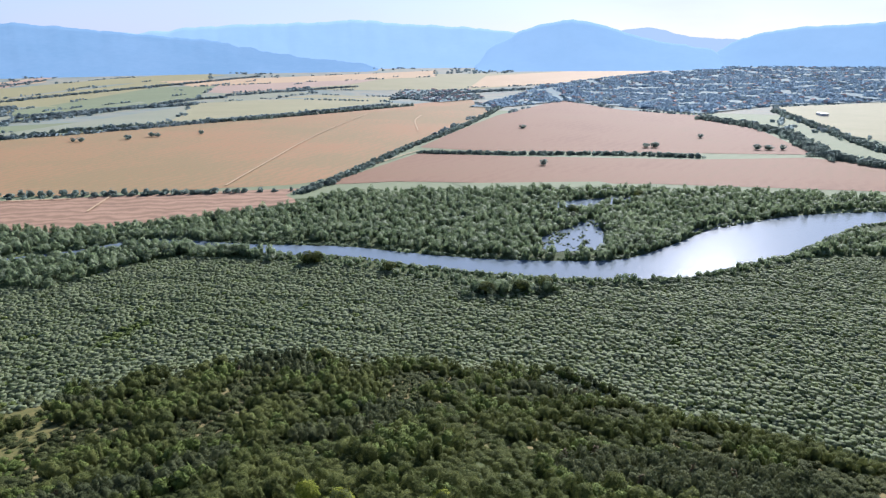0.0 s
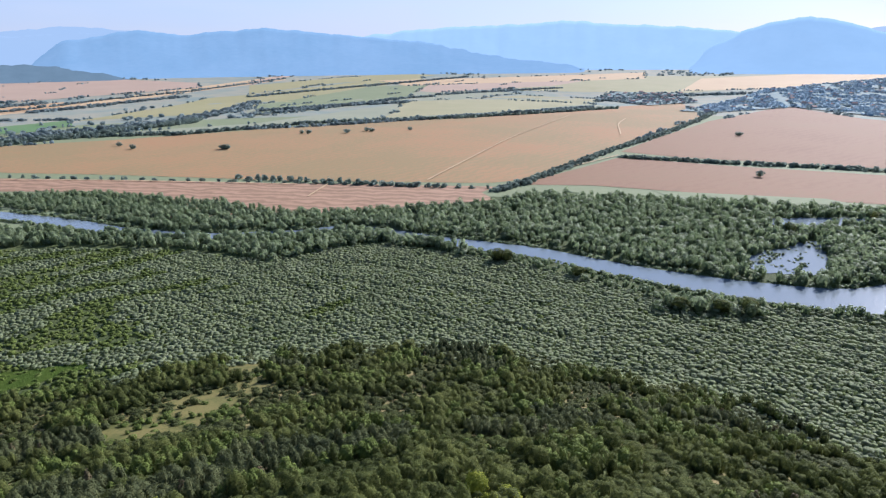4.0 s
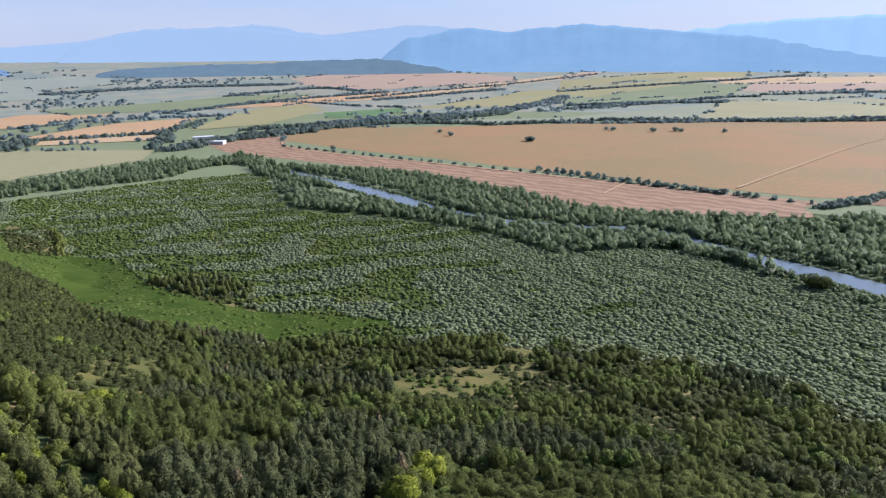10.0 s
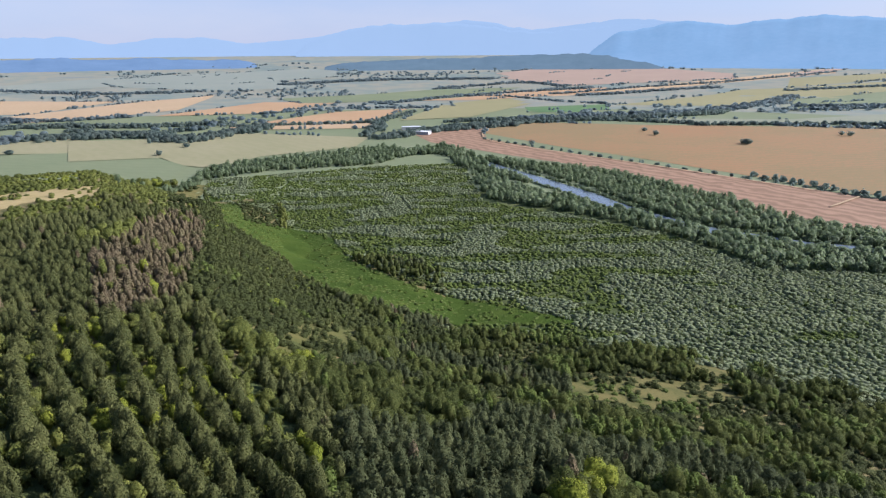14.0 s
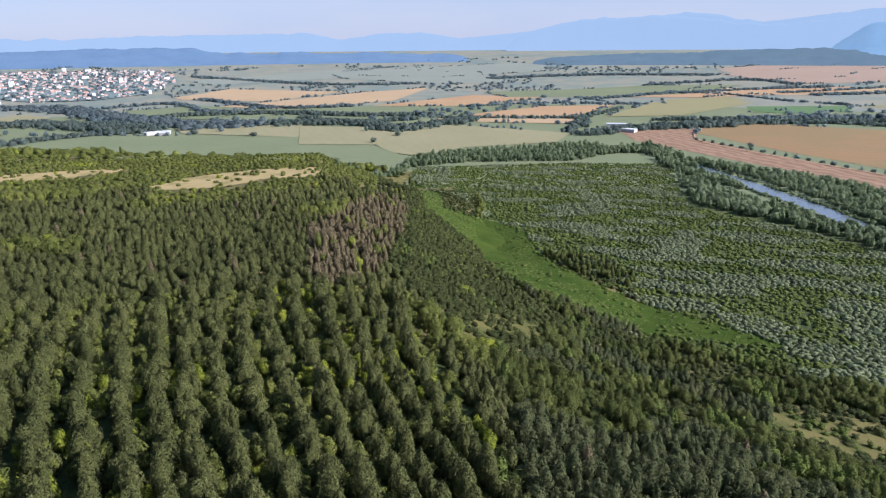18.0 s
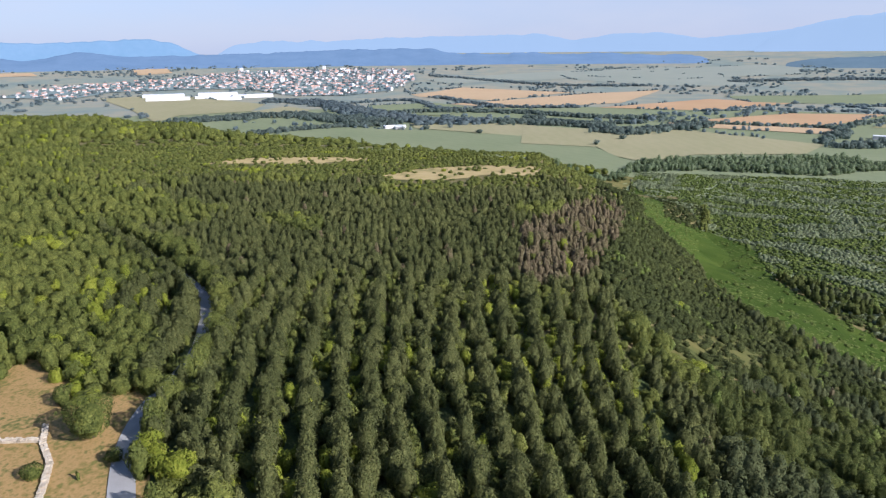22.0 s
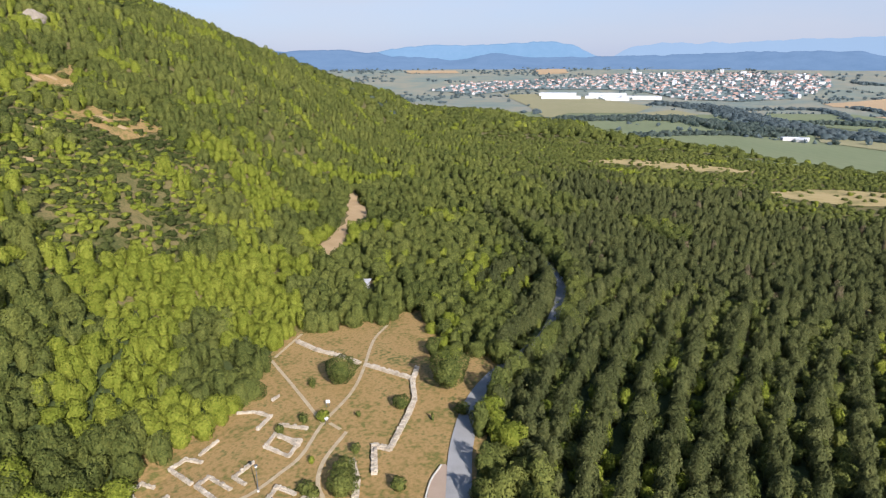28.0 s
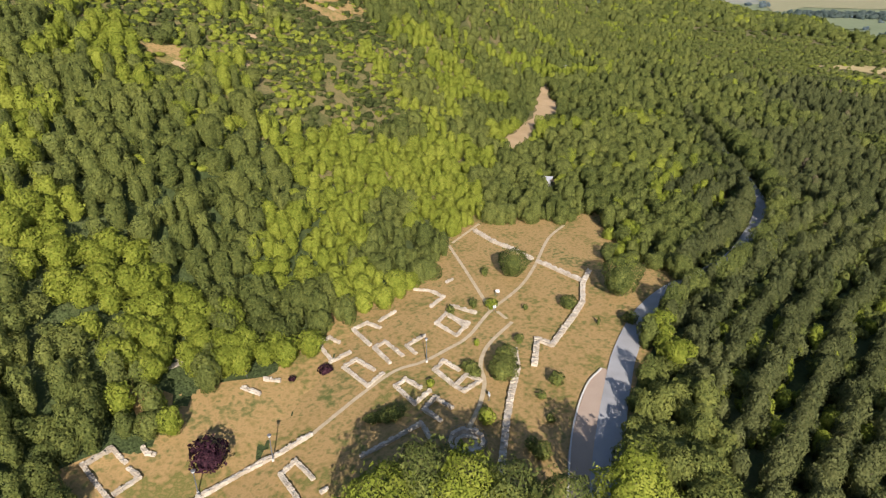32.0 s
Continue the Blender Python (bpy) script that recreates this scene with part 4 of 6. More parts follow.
def ribbon(name, line, width, mat, lift, step=2.0, parent=None):
    """A strip along a line; width in metres, or the line's third column."""
    c = smooth_line(line, step)
    d = np.gradient(c[:, :2], axis=0)
    d /= np.linalg.norm(d, axis=1)[:, None] + 1e-9
    w = c[:, 2] if c.shape[1] > 2 else np.full(len(c), float(width))
    rows = [c[:, :2] + np.c_[-d[:, 1], d[:, 0]] * (w * k / 2)[:, None] for k in (1, 0.5, 0, -0.5, -1)]
    v = np.stack(rows, 1).reshape(-1, 2)
    z = terrain(v[:, 0], v[:, 1]) + lift
    n = len(c)
    q = np.array([(i * 5 + j + 1, (i + 1) * 5 + j + 1, (i + 1) * 5 + j, i * 5 + j) for i in range(n - 1) for j in range(4)])
    ob = sheet(name, np.c_[v, z], q[:, ::-1], mat, parent)
    return ob


def scatter(poly, spacing, seed, jitter=0.45):
    rng = np.random.default_rng(seed)
    a = np.array(poly, float)
    x0, y0 = a.min(0)
    x1, y1 = a.max(0)
    gx, gy = np.meshgrid(np.arange(x0, x1, spacing), np.arange(y0, y1, spacing))
    px = gx.ravel() + rng.uniform(-jitter, jitter, gx.size) * spacing
    py = gy.ravel() + rng.uniform(-jitter, jitter, gx.size) * spacing
    k = inside(px, py, poly)
    return px[k], py[k]


def crown_form(kind, n, seed):
    """A crown one unit wide each way and one high: a closed heart, a broken leafy shell round it and loose sprays."""
    rng = np.random.default_rng(seed)
    v, q, dense = [], [], []
    cone = kind == "pine"

    def edge(t):
        if cone:
            return max(0.25, math.sin(math.pi * (0.20 + 0.72 * t)) ** 0.75 * (1.12 - 0.3 * t))
        return max(0.2, max(0.0, 1 - ((t - 0.4) / (0.62 if t > 0.4 else 0.5)) ** 2) ** 0.4)

    lumps = rng.normal(0, 1, (16 if n > 200 else 9, 3))
    lumps[:, 2] = np.abs(lumps[:, 2]) * 0.8
    lumps /= np.linalg.norm(lumps, axis=1)[:, None]

    def shell(a, t):
        """A place on the crown's uneven outline, and its outward direction."""
        d = np.array((math.cos(a), math.sin(a), (2 * t - 0.9) * 1.1))
        d /= np.linalg.norm(d)
        bulge = 0.70 + 0.42 * np.max(np.clip(lumps @ d, 0, 1)) ** (14 if n > 200 else 7)
        w = edge(t) * (bulge if not cone else 0.55 + 0.45 * bulge)
        return np.array((w * math.cos(a), w * math.sin(a), t * (0.86 + 0.16 * bulge))), d

    def hull(levels, sides, size, rough, closed):
        """Rings of corners joined into a closed dome."""
        start, twist = len(v), rng.uniform(0, 0.8, len(levels))
        for i, t in enumerate(levels):
            for k in range(sides):
                p = shell(2 * math.pi * (k + rng.uniform(-0.25, 0.25) * rough * 3) / sides + twist[i], t)[0]
                f = size * (1 + rng.uniform(-rough, rough))
                v.append(p * (f, f, min(1.0, 0.25 + 0.75 * size) * (1 + rng.uniform(-rough, rough) * 0.5)))
        for i in range(len(levels) - 1):
            for k in range(sides):
                k2 = (k + 1) % sides
                a, b = start + i * sides, start + (i + 1) * sides
                q.append((a + k, a + k2, b + k2, b + k))
        top = start + (len(levels) - 1) * sides
        peak = len(v)
        v.append(np.mean([v[top + k] for k in range(sides)], axis=0) + (0, 0, 0.07))
        for k in range(0, sides - 1, 2):
            q.append((top + k, top + k + 1, top + (k + 2) % sides, peak))
        if sides % 2:
            last, first = np.array(v[top + sides - 1]), np.array(v[top])
            v.append((last + first) / 2)
            q.append((top + sides - 1, len(v) - 1, top, peak))
        dense.extend([closed] * (len(q) - len(dense)))

    if n > 200:
        hull((0.04, 0.4, 0.75, 0.93), 7, 0.66, 0.08, 2.0)
        hull((0.03, 0.15, 0.29, 0.43, 0.57, 0.71, 0.84, 0.97), 13, 1.0, 0.22, 0.505)
        sprays = n // 2
    elif n > 30:
        hull((0.04, 0.45, 0.88), 5, 0.66, 0.08, 2.0)
        hull((0.03, 0.2, 0.42, 0.64, 0.84, 0.98), 8, 1.0, 0.27, 0.505)
        sprays = n // 2
    elif n > 6:
        hull((0.04, 0.5, 0.88), 4, 0.7, 0.08, 2.0)
        hull((0.03, 0.3, 0.62, 0.92), 6, 1.0, 0.28, 0.515)
        sprays = n // 2
    elif n == 6:
        hull((0.04, 0.8), 4, 0.72, 0.08, 2.0)
        hull((0.03, 0.5, 0.92), 5, 1.0, 0.28, 0.53)
        sprays = 2
    elif n > 2:
        hull((0.03, 0.5, 0.9), 5, 0.95, 0.30, 0.56)
        sprays = max(0, n - 4)
    else:
        hull((0.0, 0.6), 5, 0.95, 0.24, 0.64)
        sprays = 0
    # loose sprays of foliage that break the outline
    for k in range(sprays):
        t = 0.1 + 0.9 * ((k + rng.uniform(0, 1)) / sprays) ** 0.8
        a = k * 2.39996 + rng.uniform(-0.6, 0.6)
        c, d = shell(a, min(t, 0.99))
        c = c * rng.uniform(0.92, 1.12)
        nrm = d + np.array((0, 0, 0.25)) + rng.normal(0, 0.5, 3)
        nrm /= np.linalg.norm(nrm)
        u = np.cross(nrm, rng.normal(0, 1, 3))
        u /= np.linalg.norm(u) + 1e-9
        w2 = np.cross(nrm, u) * 0.85
        s = min(0.45, 2.7 / math.sqrt(2 * sprays + 4)) * rng.uniform(0.5, 1.1)
        zs = np.array((1, 1, 0.42 if cone else 0.55))
        j = rng.uniform(0.6, 1.25, 4)
        q.append(tuple(range(len(v), len(v) + 4)))
        v.extend([c + s * j[0] * u * zs, c + s * j[1] * w2 * zs, c - s * j[2] * u * zs, c - s * j[3] * w2 * zs])
        dense.append(0.5)
    return np.array(v, float), np.array(q), np.array(dense)


FORMS = {}


def wood(name, mat, kind, n, places, radius, height, seed, label, category="trees", sink=0.3):
    """A stand of many trees as one mesh. places: x, y; radius and height: arrays, metres."""
    px, py = places
    if len(px) == 0:
        return None
    if (kind, n) not in FORMS:
        FORMS[kind, n] = [crown_form(kind, n, 11 * s + n) for s in range(7)]
    rng = np.random.default_rng(seed)
    which = rng.integers(0, 7, len(px))
    z = terrain(px, py) - sink
    turn, tone = rng.uniform(0, 6.283, len(px)), rng.uniform(0, 1, len(px))
    lean = rng.uniform(0.8, 1.2, (len(px), 2))
    leaf_tone = rng.uniform(0, 1, 400)
    vs, qs, ts, ss, at = [], [], [], [], 0
    for w in range(7):
        fv, fq, fs = FORMS[kind, n][w]
        k = np.nonzero(which == w)[0]
        if len(k) == 0:
            continue
        co, si = np.cos(turn[k])[:, None], np.sin(turn[k])[:, None]
        x, y = fv[None, :, 0] * lean[k, :1], fv[None, :, 1] * lean[k, 1:]
        r = radius[k][:, None]
        v = np.stack([px[k][:, None] + r * (co * x - si * y), py[k][:, None] + r * (si * x + co * y), z[k][:, None] + fv[None, :, 2] * height[k][:, None]], -1)
        q = fq[None] + (np.arange(len(k)) * len(fv))[:, None, None] + at
        vs.append(v.reshape(-1, 3))
        qs.append(q.reshape(-1, 4))
        ts.append((tone[k][:, None] * 0.62 + leaf_tone[None, :len(fq)] * 0.38).ravel())
        ss.append(np.tile(fs, len(k)))
        at += len(k) * len(fv)
    ob = sheet(name, np.vstack(vs), np.vstack(qs), mat, None, np.concatenate(ts), np.concatenate(ss))
    return tagged(ob, label, category, kind="stuff")


def field_noise(px, py, size, seed=0.0):
    return np.array([noise.noise((x / size, y / size, seed)) for x, y in zip(px, py)])


# ---- ground ----
_rings = np.concatenate([np.linspace(0, 300, 51), np.geomspace(310, 4900, 64)])
_heads = np.radians(np.arange(0, 360, 1.0))
_gx, _gy = -np.outer(_rings, np.sin(_heads)), np.outer(_rings, np.cos(_heads))
_gz = terrain(_gx, _gy)
_i, _j = np.meshgrid(np.arange(len(_rings) - 1), np.arange(360), indexing="ij")
_j2 = (_j + 1) % 360
_q = np.stack([_i * 360 + _j, (_i + 1) * 360 + _j, (_i + 1) * 360 + _j2, _i * 360 + _j2], -1).reshape(-1, 4)
ground = sheet("ground", np.stack([_gx, _gy, _gz], -1).reshape(-1, 3), _q[:, ::-1], "ground")
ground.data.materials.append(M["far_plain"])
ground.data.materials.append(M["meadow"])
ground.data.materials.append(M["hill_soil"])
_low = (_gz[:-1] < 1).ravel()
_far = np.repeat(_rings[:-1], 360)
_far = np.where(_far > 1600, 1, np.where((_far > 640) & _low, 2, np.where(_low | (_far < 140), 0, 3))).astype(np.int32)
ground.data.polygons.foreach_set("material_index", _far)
tagged(ground, "green valley floor and hillside soil under grass", "ground", kind="structure")

FIELD_LABEL = {"wheat": "large ripe orange-tan wheat field", "wheat_pink": "harvested pinkish tan wheat field", "stubble": "pinkish stubble field with mown swaths",
               "wheat_pale": "pale straw-coloured grain field", "wheat_gold": "golden grain field", "green": "dull green crop field", "meadow": "green meadow on the valley floor",
               "pale": "dry yellowish green meadow", "yellow": "yellow-green crop field", "bright": "bright green young crop field", "wheat_rose": "pale rosy tan far wheat field", "haze_field": "haze-paled greyish green far field"}
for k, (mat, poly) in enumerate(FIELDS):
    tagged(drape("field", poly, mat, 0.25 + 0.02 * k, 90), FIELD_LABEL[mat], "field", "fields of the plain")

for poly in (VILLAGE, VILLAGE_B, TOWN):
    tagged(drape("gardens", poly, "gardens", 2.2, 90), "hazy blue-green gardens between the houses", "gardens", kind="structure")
river = tagged(ribbon("river", RIVER, 20, "water", 0.30, 6), "wide pale river reflecting the bright sky", "river", kind="structure")
for name, poly in (("backwater", POND), ("backwater", POND_FAR), ("backwater", SLOUGH)):
    tagged(drape(name, poly, "water", 0.34, 60, 4), "shallow flooded backwater beside the river", "water", kind="structure")
for poly in (DRY_A, DRY_B, DRY_C, DRY_D):
    tagged(drape("clearing", poly, "lawn", 0.3, 8, 3), "dry stony grass patch on the mountainside", "clearing", kind="structure")
for x, y, size in SPOTS:
    spot = [(x + size * math.cos(a) * f, y + size * math.sin(a) * f) for a, f in zip(np.arange(0, 6.2, 0.785), (1.3, 0.8, 1.0, 0.7, 1.2, 0.9, 0.7, 1.0))]
    tagged(drape("clearing", spot, "earth", 0.35, 3, 1.5), "small bare earth patch between trees", "clearing", kind="structure")
for line in FIELD_TRACKS:
    tagged(ribbon("field_track", line, 2.4, "wheat_pale", 1.35, 8), "pale dirt track across the wheat", "track", kind="structure")
for poly, mat, lab in ((GLADE_A, "glade", "dry yellow grass glade on the slope"), (GLADE_B, "glade_green", "greenish dry grass glade among shrubs"), (GLADE_C, "glade_green", "grassy glade on the wooded slope"),
                       (GLADE_D, "glade", "dry grass glade among shrubs"), (GLADE_E, "earth", "bare pale earth patch at the wood's edge"), (RIDGE_GRASS, "straw", "dry straw-coloured grass on the hill shoulder"),
                       (RIDGE_GRASS_B, "straw", "dry straw-coloured grass on the hill shoulder"), (BARE, "glade", "small grass clearing by the plantation"), (TRACK, "earth", "bare orange earth track in the wood"), (TRACK_B, "earth", "bare earth patch in the wood")):
    tagged(drape("clearing", poly, mat, 0.25, 12, 9 if mat == "straw" else 3), lab, "clearing", kind="structure")
tagged(drape("reed_bed", SWATH, "swath", 0.3, 30, 5), "smooth bright green bed of low reeds", "reeds", kind="structure")
tagged(drape("lawn", widen(LAWN, 5), "lawn", 0.12, 5, 2), "sun-dried lawn with brown and green patches", "lawn", kind="structure")
tagged(ribbon("road", ROAD, 3.7, "asphalt", 0.30, 2), "pale grey asphalt road between trees", "road", kind="structure")
tagged(drape("forecourt", FORECOURT, "forecourt", 0.27, 4, 1), "brown gravel forecourt beside the road", "pavement", kind="structure")

# ---- distance ----
def ridge(name, spec, depth, mat, label, foot=None, seed=0):
    """A far mountain range: crest height by heading, falling towards the valley in spurs."""
    r, crest = spec
    hs, es = np.array([c[0] for c in crest]), np.array([c[1] for c in crest])
    heads = np.arange(hs[0], hs[-1] + 0.01, 0.25)
    el = np.interp(heads, hs, es)
    el = np.where(el > -1.5, el - 1.2 * np.exp(-(heads - hs[0]) / 0.8) - 1.2 * np.exp(-(hs[-1] - heads) / 0.8), el)
    k = np.array([1, 2, 3, 2, 1.0])
    el = np.convolve(np.pad(el, 2, mode="edge"), k / k.sum(), "valid")
    el = el + np.array([0.14 * noise.noise((h * 0.8, seed, 0)) + 0.06 * noise.noise((h * 2.6, seed, 5)) for h in heads])
    rows, steps = [], 12
    for s in range(steps + 1):
        f = s / steps
        rr = r - depth * (1 - f)
        x, y = -rr * np.sin(np.radians(heads)), rr * np.cos(np.radians(heads))
        base = terrain(x, y) - 3
        top = H + r * np.tan(np.radians(el))
        relief = np.array([noise.noise((h * 0.5, f * 3.0, seed + 2.0)) + 0.5 * noise.noise((h * 1.6, f * 6.0, seed + 4.0)) for h in heads])
        z = base + np.maximum(top - base, 0) * (f ** 1.15) * (1 + 0.16 * relief * (1 - f) * min(1, f * 4))
        rows.append(np.stack([x, y, z], -1))
    x, y = rows[-1][:, 0] * 1.012, rows[-1][:, 1] * 1.012
    rows.append(np.stack([x, y, terrain(x, y) - 20], -1))
    v = np.concatenate(rows)
    n = len(heads)
    q = np.array([(a * n + b, a * n + b + 1, (a + 1) * n + b + 1, (a + 1) * n + b) for a in range(len(rows) - 1) for b in range(n - 1)])
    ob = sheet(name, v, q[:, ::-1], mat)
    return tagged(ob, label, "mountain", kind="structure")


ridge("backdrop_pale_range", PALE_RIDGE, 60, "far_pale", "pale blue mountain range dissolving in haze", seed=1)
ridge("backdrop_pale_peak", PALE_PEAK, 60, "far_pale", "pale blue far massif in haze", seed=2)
ridge("backdrop_gap", RIDGE_GAP, 100, "far_gap", "pale haze-blue hills behind the village", seed=3)
ridge("backdrop_mesa", MESA, 100, "far_blue", "haze-blue flat-topped mountain beyond the town", seed=4)
ridge("mountain_north", RIDGE_NORTH, 700, "far_sunward", "long haze-blue forested mountain range", seed=5)
ridge("mountain_west", RIDGE_WEST, 700, "far_blue", "haze-blue forested hills at the valley's edge", seed=6)
ridge("mountain_peak", PEAK, 600, "far_mid", "rounded haze-blue forested hill", seed=7)
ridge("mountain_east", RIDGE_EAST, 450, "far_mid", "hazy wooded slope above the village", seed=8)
ridge("mountain_low", LOW_RIDGE, 350, "far_dark", "low dark haze-blue wooded ridge across the plain", seed=9)
ridge("mountain_town", TOWN_RIDGE, 500, "far_town", "haze-blue wooded hills behind the town", seed=10)

# ---- woods ----
rng = np.random.default_rng(5)


def sized(px, lo, hi, seed):
    return np.random.default_rng(seed).uniform(lo, hi, len(px))


def clear_of(px, py):
    """Places of the hill where trees may stand."""
    ok = np.ones(px.shape, bool)
    for poly in (LAWN, TRACK, TRACK_B, FORECOURT, GLADE_E):
        ok &= ~inside(px, py, poly)
    for x, y, size in SPOTS:
        ok &= np.hypot(px - x, py - y) > size + 0.3
    return ok & (near_line(px, py, ROAD) > 2.3)


def in_water(px, py):
    c = smooth_line(RIVER, 8)
    got = np.zeros(px.shape, bool)
    for x, y, w in c:
        got |= np.hypot(px - x, py - y) < w / 2 + 1.5
    return got


def before(px, py, polys, reach):
    """Whether a clearing lies close behind, away from the ruins' terrace."""
    d = np.hypot(px, py)
    got = np.zeros(px.shape, bool)
    for s in np.arange(0, reach + 1, 4.0):
        f = 1 + s / np.maximum(d, 1)
        for poly in polys:
            got |= inside(px * f, py * f, poly)
    return got


# silver poplars on the valley floor
px, py = scatter(PLANTATION, 2.05, 1)
head = np.degrees(np.arctan2(-px, py))
streak = field_noise(px * 0.45 + py * 0.9, (py * 0.45 - px * 0.9) * 3.0, 60, 2.0) + 0.28 * field_noise(px, py, 25, 4.0)
open_ = np.interp(head, (-40, 15, 30, 45, 60, 90), (-0.85, -0.75, -0.45, -0.1, 0.07, 0.07))
furrow = field_noise(px * 0.35 - py * 0.15, (py + px * 0.25) * 4.0, 26, 6.0)
swath = inside(px, py, SWATH)
wet = in_water(px, py) | (terrain(px, py) > 4)
keep = (streak > open_) & ~swath & ~wet & (rng.uniform(0, 1, len(px)) < 0.95)
k = keep
small = np.where(furrow > 0.32, 0.55, 1.0)
wood("poplar_plantation", "poplar", "poplar", 2, (px[k], py[k]), sized(px[k], 1.15, 1.95, 3) * (0.8 + 0.2 * small[k]), sized(px[k], 1.3, 3.2, 4) * small[k], 5, "dense stand of silver-green young poplars", "poplars")
k = ~keep & ~swath & ~wet & (rng.uniform(0, 1, len(px)) < 0.42)
wood("valley_bushes", "bush", "oak", 3, (px[k], py[k]), sized(px[k], 1.2, 2.4, 6), sized(px[k], 0.8, 2.0, 7), 8, "low bright green bushes between the poplars", "bushes")
sx, sy = scatter(SWATH, 3.5, 9)
wood("reed_tufts", "bush", "oak", 4, (sx, sy), sized(sx, 1.6, 2.4, 10), sized(sx, 0.5, 0.9, 11), 12, "low green reed tufts", "reeds")

k = rng.uniform(0, 1, len(sx)) < 0.12 + 0.3 * (field_noise(sx, sy, 14, 2.0) > 0.15)
wood("valley_bushes", "bush", "oak", 7, (sx[k], sy[k]), sized(sx[k], 0.9, 2.0, 14), sized(sx[k], 0.8, 2.0, 15), 16, "scattered green bushes on the reed bed", "bushes")

# trees along the river
for poly, spacing, seed in ((RIPARIAN, 6.6, 21), (RIPARIAN_NEAR, 6.4, 22), (ISLAND, 5.5, 23), (NEAR_BANK, 5.4, 24), (BANK_STRIP, 5.4, 28), (BANK_SCREEN, 6.0, 29), (BANK_RIGHT, 7, 25), (BELT, 7.4, 26), (RIP_GAP, 6.6, 27)):
    px, py = scatter(poly, spacing, seed)
    ok = ~in_water(px, py) & ~before(px, py, (POND,), 12 if poly is not ISLAND else 0) & ~inside(px, py, POND_FAR)
    px, py = px[ok], py[ok]
    small = 0.7 if poly is ISLAND else 0.5 if poly is BANK_STRIP else 0.85
    wood("riverside_trees", "riparian", "oak", 14, (px, py), sized(px, 2.4, 5.6, seed) * small, sized(px, 4.5, 11, seed + 1) * small, seed, "grey-green riverside trees in a dense belt", "trees")

# flooded bushes in the backwater
r = np.random.default_rng(65)
bx, by = np.hstack([scatter(widen(POND, 3), 3.2, 66), scatter(widen(SLOUGH, 4), 3.4, 68)])
k = field_noise(bx, by, 16, 3.0) + r.normal(0, 0.2, len(bx)) > 0.2
wood("flooded_bushes", "riparian", "poplar", 6, (bx[k], by[k]), r.uniform(0.8, 2.0, k.sum()), r.uniform(0.8, 2.4, k.sum()), 67, "small flooded bushes standing in the backwater", "bushes")

# bushes on the river banks
c = smooth_line(RIVER, 3.0)
dirn = np.gradient(c[:, :2], axis=0)
dirn /= np.linalg.norm(dirn, axis=1)[:, None]
r = np.random.default_rng(61)
for sgn, seed in ((1, 62), (-1, 63)):
    off = c[:, 2] / 2 + r.uniform(0.5, 5.0, len(c))
    bx, by = c[:, 0] - dirn[:, 1] * off * sgn, c[:, 1] + dirn[:, 0] * off * sgn
    k = r.uniform(0, 1, len(bx)) < 0.8
    tall = (sgn < 0) & ((bx < -676) | ((bx > -628) & (bx < -572)) | ((bx > -425) & (bx < -136))) & ~inside(bx, by, PLANTATION)
    grow = np.where(tall, 2.1, 1.0)[k]
    wood("bank_bushes", "riparian", "oak", 8, (bx[k], by[k]), r.uniform(1.5, 3.2, k.sum()) * (0.3 + 0.7 * grow), r.uniform(1.5, 3.8, k.sum()) * grow, seed, "grey-green bushes on the river bank", "bushes")
bx, by = np.repeat(smooth_line(BAR, 3.0), 3, axis=0).T + r.normal(0, 1.2, (2, 3 * len(smooth_line(BAR, 3.0))))
wood("bar_reeds", "bush", "oak", 7, (bx, by), r.uniform(0.8, 1.8, len(bx)), r.uniform(0.7, 1.6, len(bx)), 64, "reeds on a narrow bar in the river", "reeds")

# hedgerows and groves of the plain
for k, (spacing, width, size, line) in enumerate(HEDGES):
    r = np.random.default_rng(100 + k)
    c = smooth_line(line, spacing * 0.7)
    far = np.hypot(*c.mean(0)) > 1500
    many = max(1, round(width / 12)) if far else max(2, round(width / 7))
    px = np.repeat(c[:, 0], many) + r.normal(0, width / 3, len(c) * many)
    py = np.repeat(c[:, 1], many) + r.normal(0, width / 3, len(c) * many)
    wood("hedgerow", "hazy_tree" if far else "far_tree", "oak", 3 if far else 5, (px, py), r.uniform(0.4, 0.9, len(px)) * size * (1.3 if far else 1), r.uniform(0.5, 1.1, len(px)) * size, 200 + k, "haze-paled green hedgerow of trees between fields", "hedgerow")

# trees along field borders
r = np.random.default_rng(55)
bx, by = [], []
for mat, poly in FIELDS:
    for (x0, y0), (x1, y1) in zip(poly, poly[1:] + poly[:1]):
        long = math.hypot(x1 - x0, y1 - y0)
        if math.hypot(x0 + x1, y0 + y1) / 2 < 1150 or r.uniform() < 0.35:
            continue
        for f in np.arange(0, 1, 9 / max(long, 9)):
            if noise.noise((x0 * 0.01 + f * long * 0.012, y0 * 0.01, 1.0)) > 0.08:
                bx.append(x0 + (x1 - x0) * f + r.normal(0, 4))
                by.append(y0 + (y1 - y0) * f + r.normal(0, 4))
bx, by = np.array(bx), np.array(by)
wood("border_trees", "hazy_tree", "oak", 5, (bx, by), r.uniform(3, 6, len(bx)), r.uniform(3, 8, len(bx)), 56, "haze-paled scattered trees along far field borders", "trees")

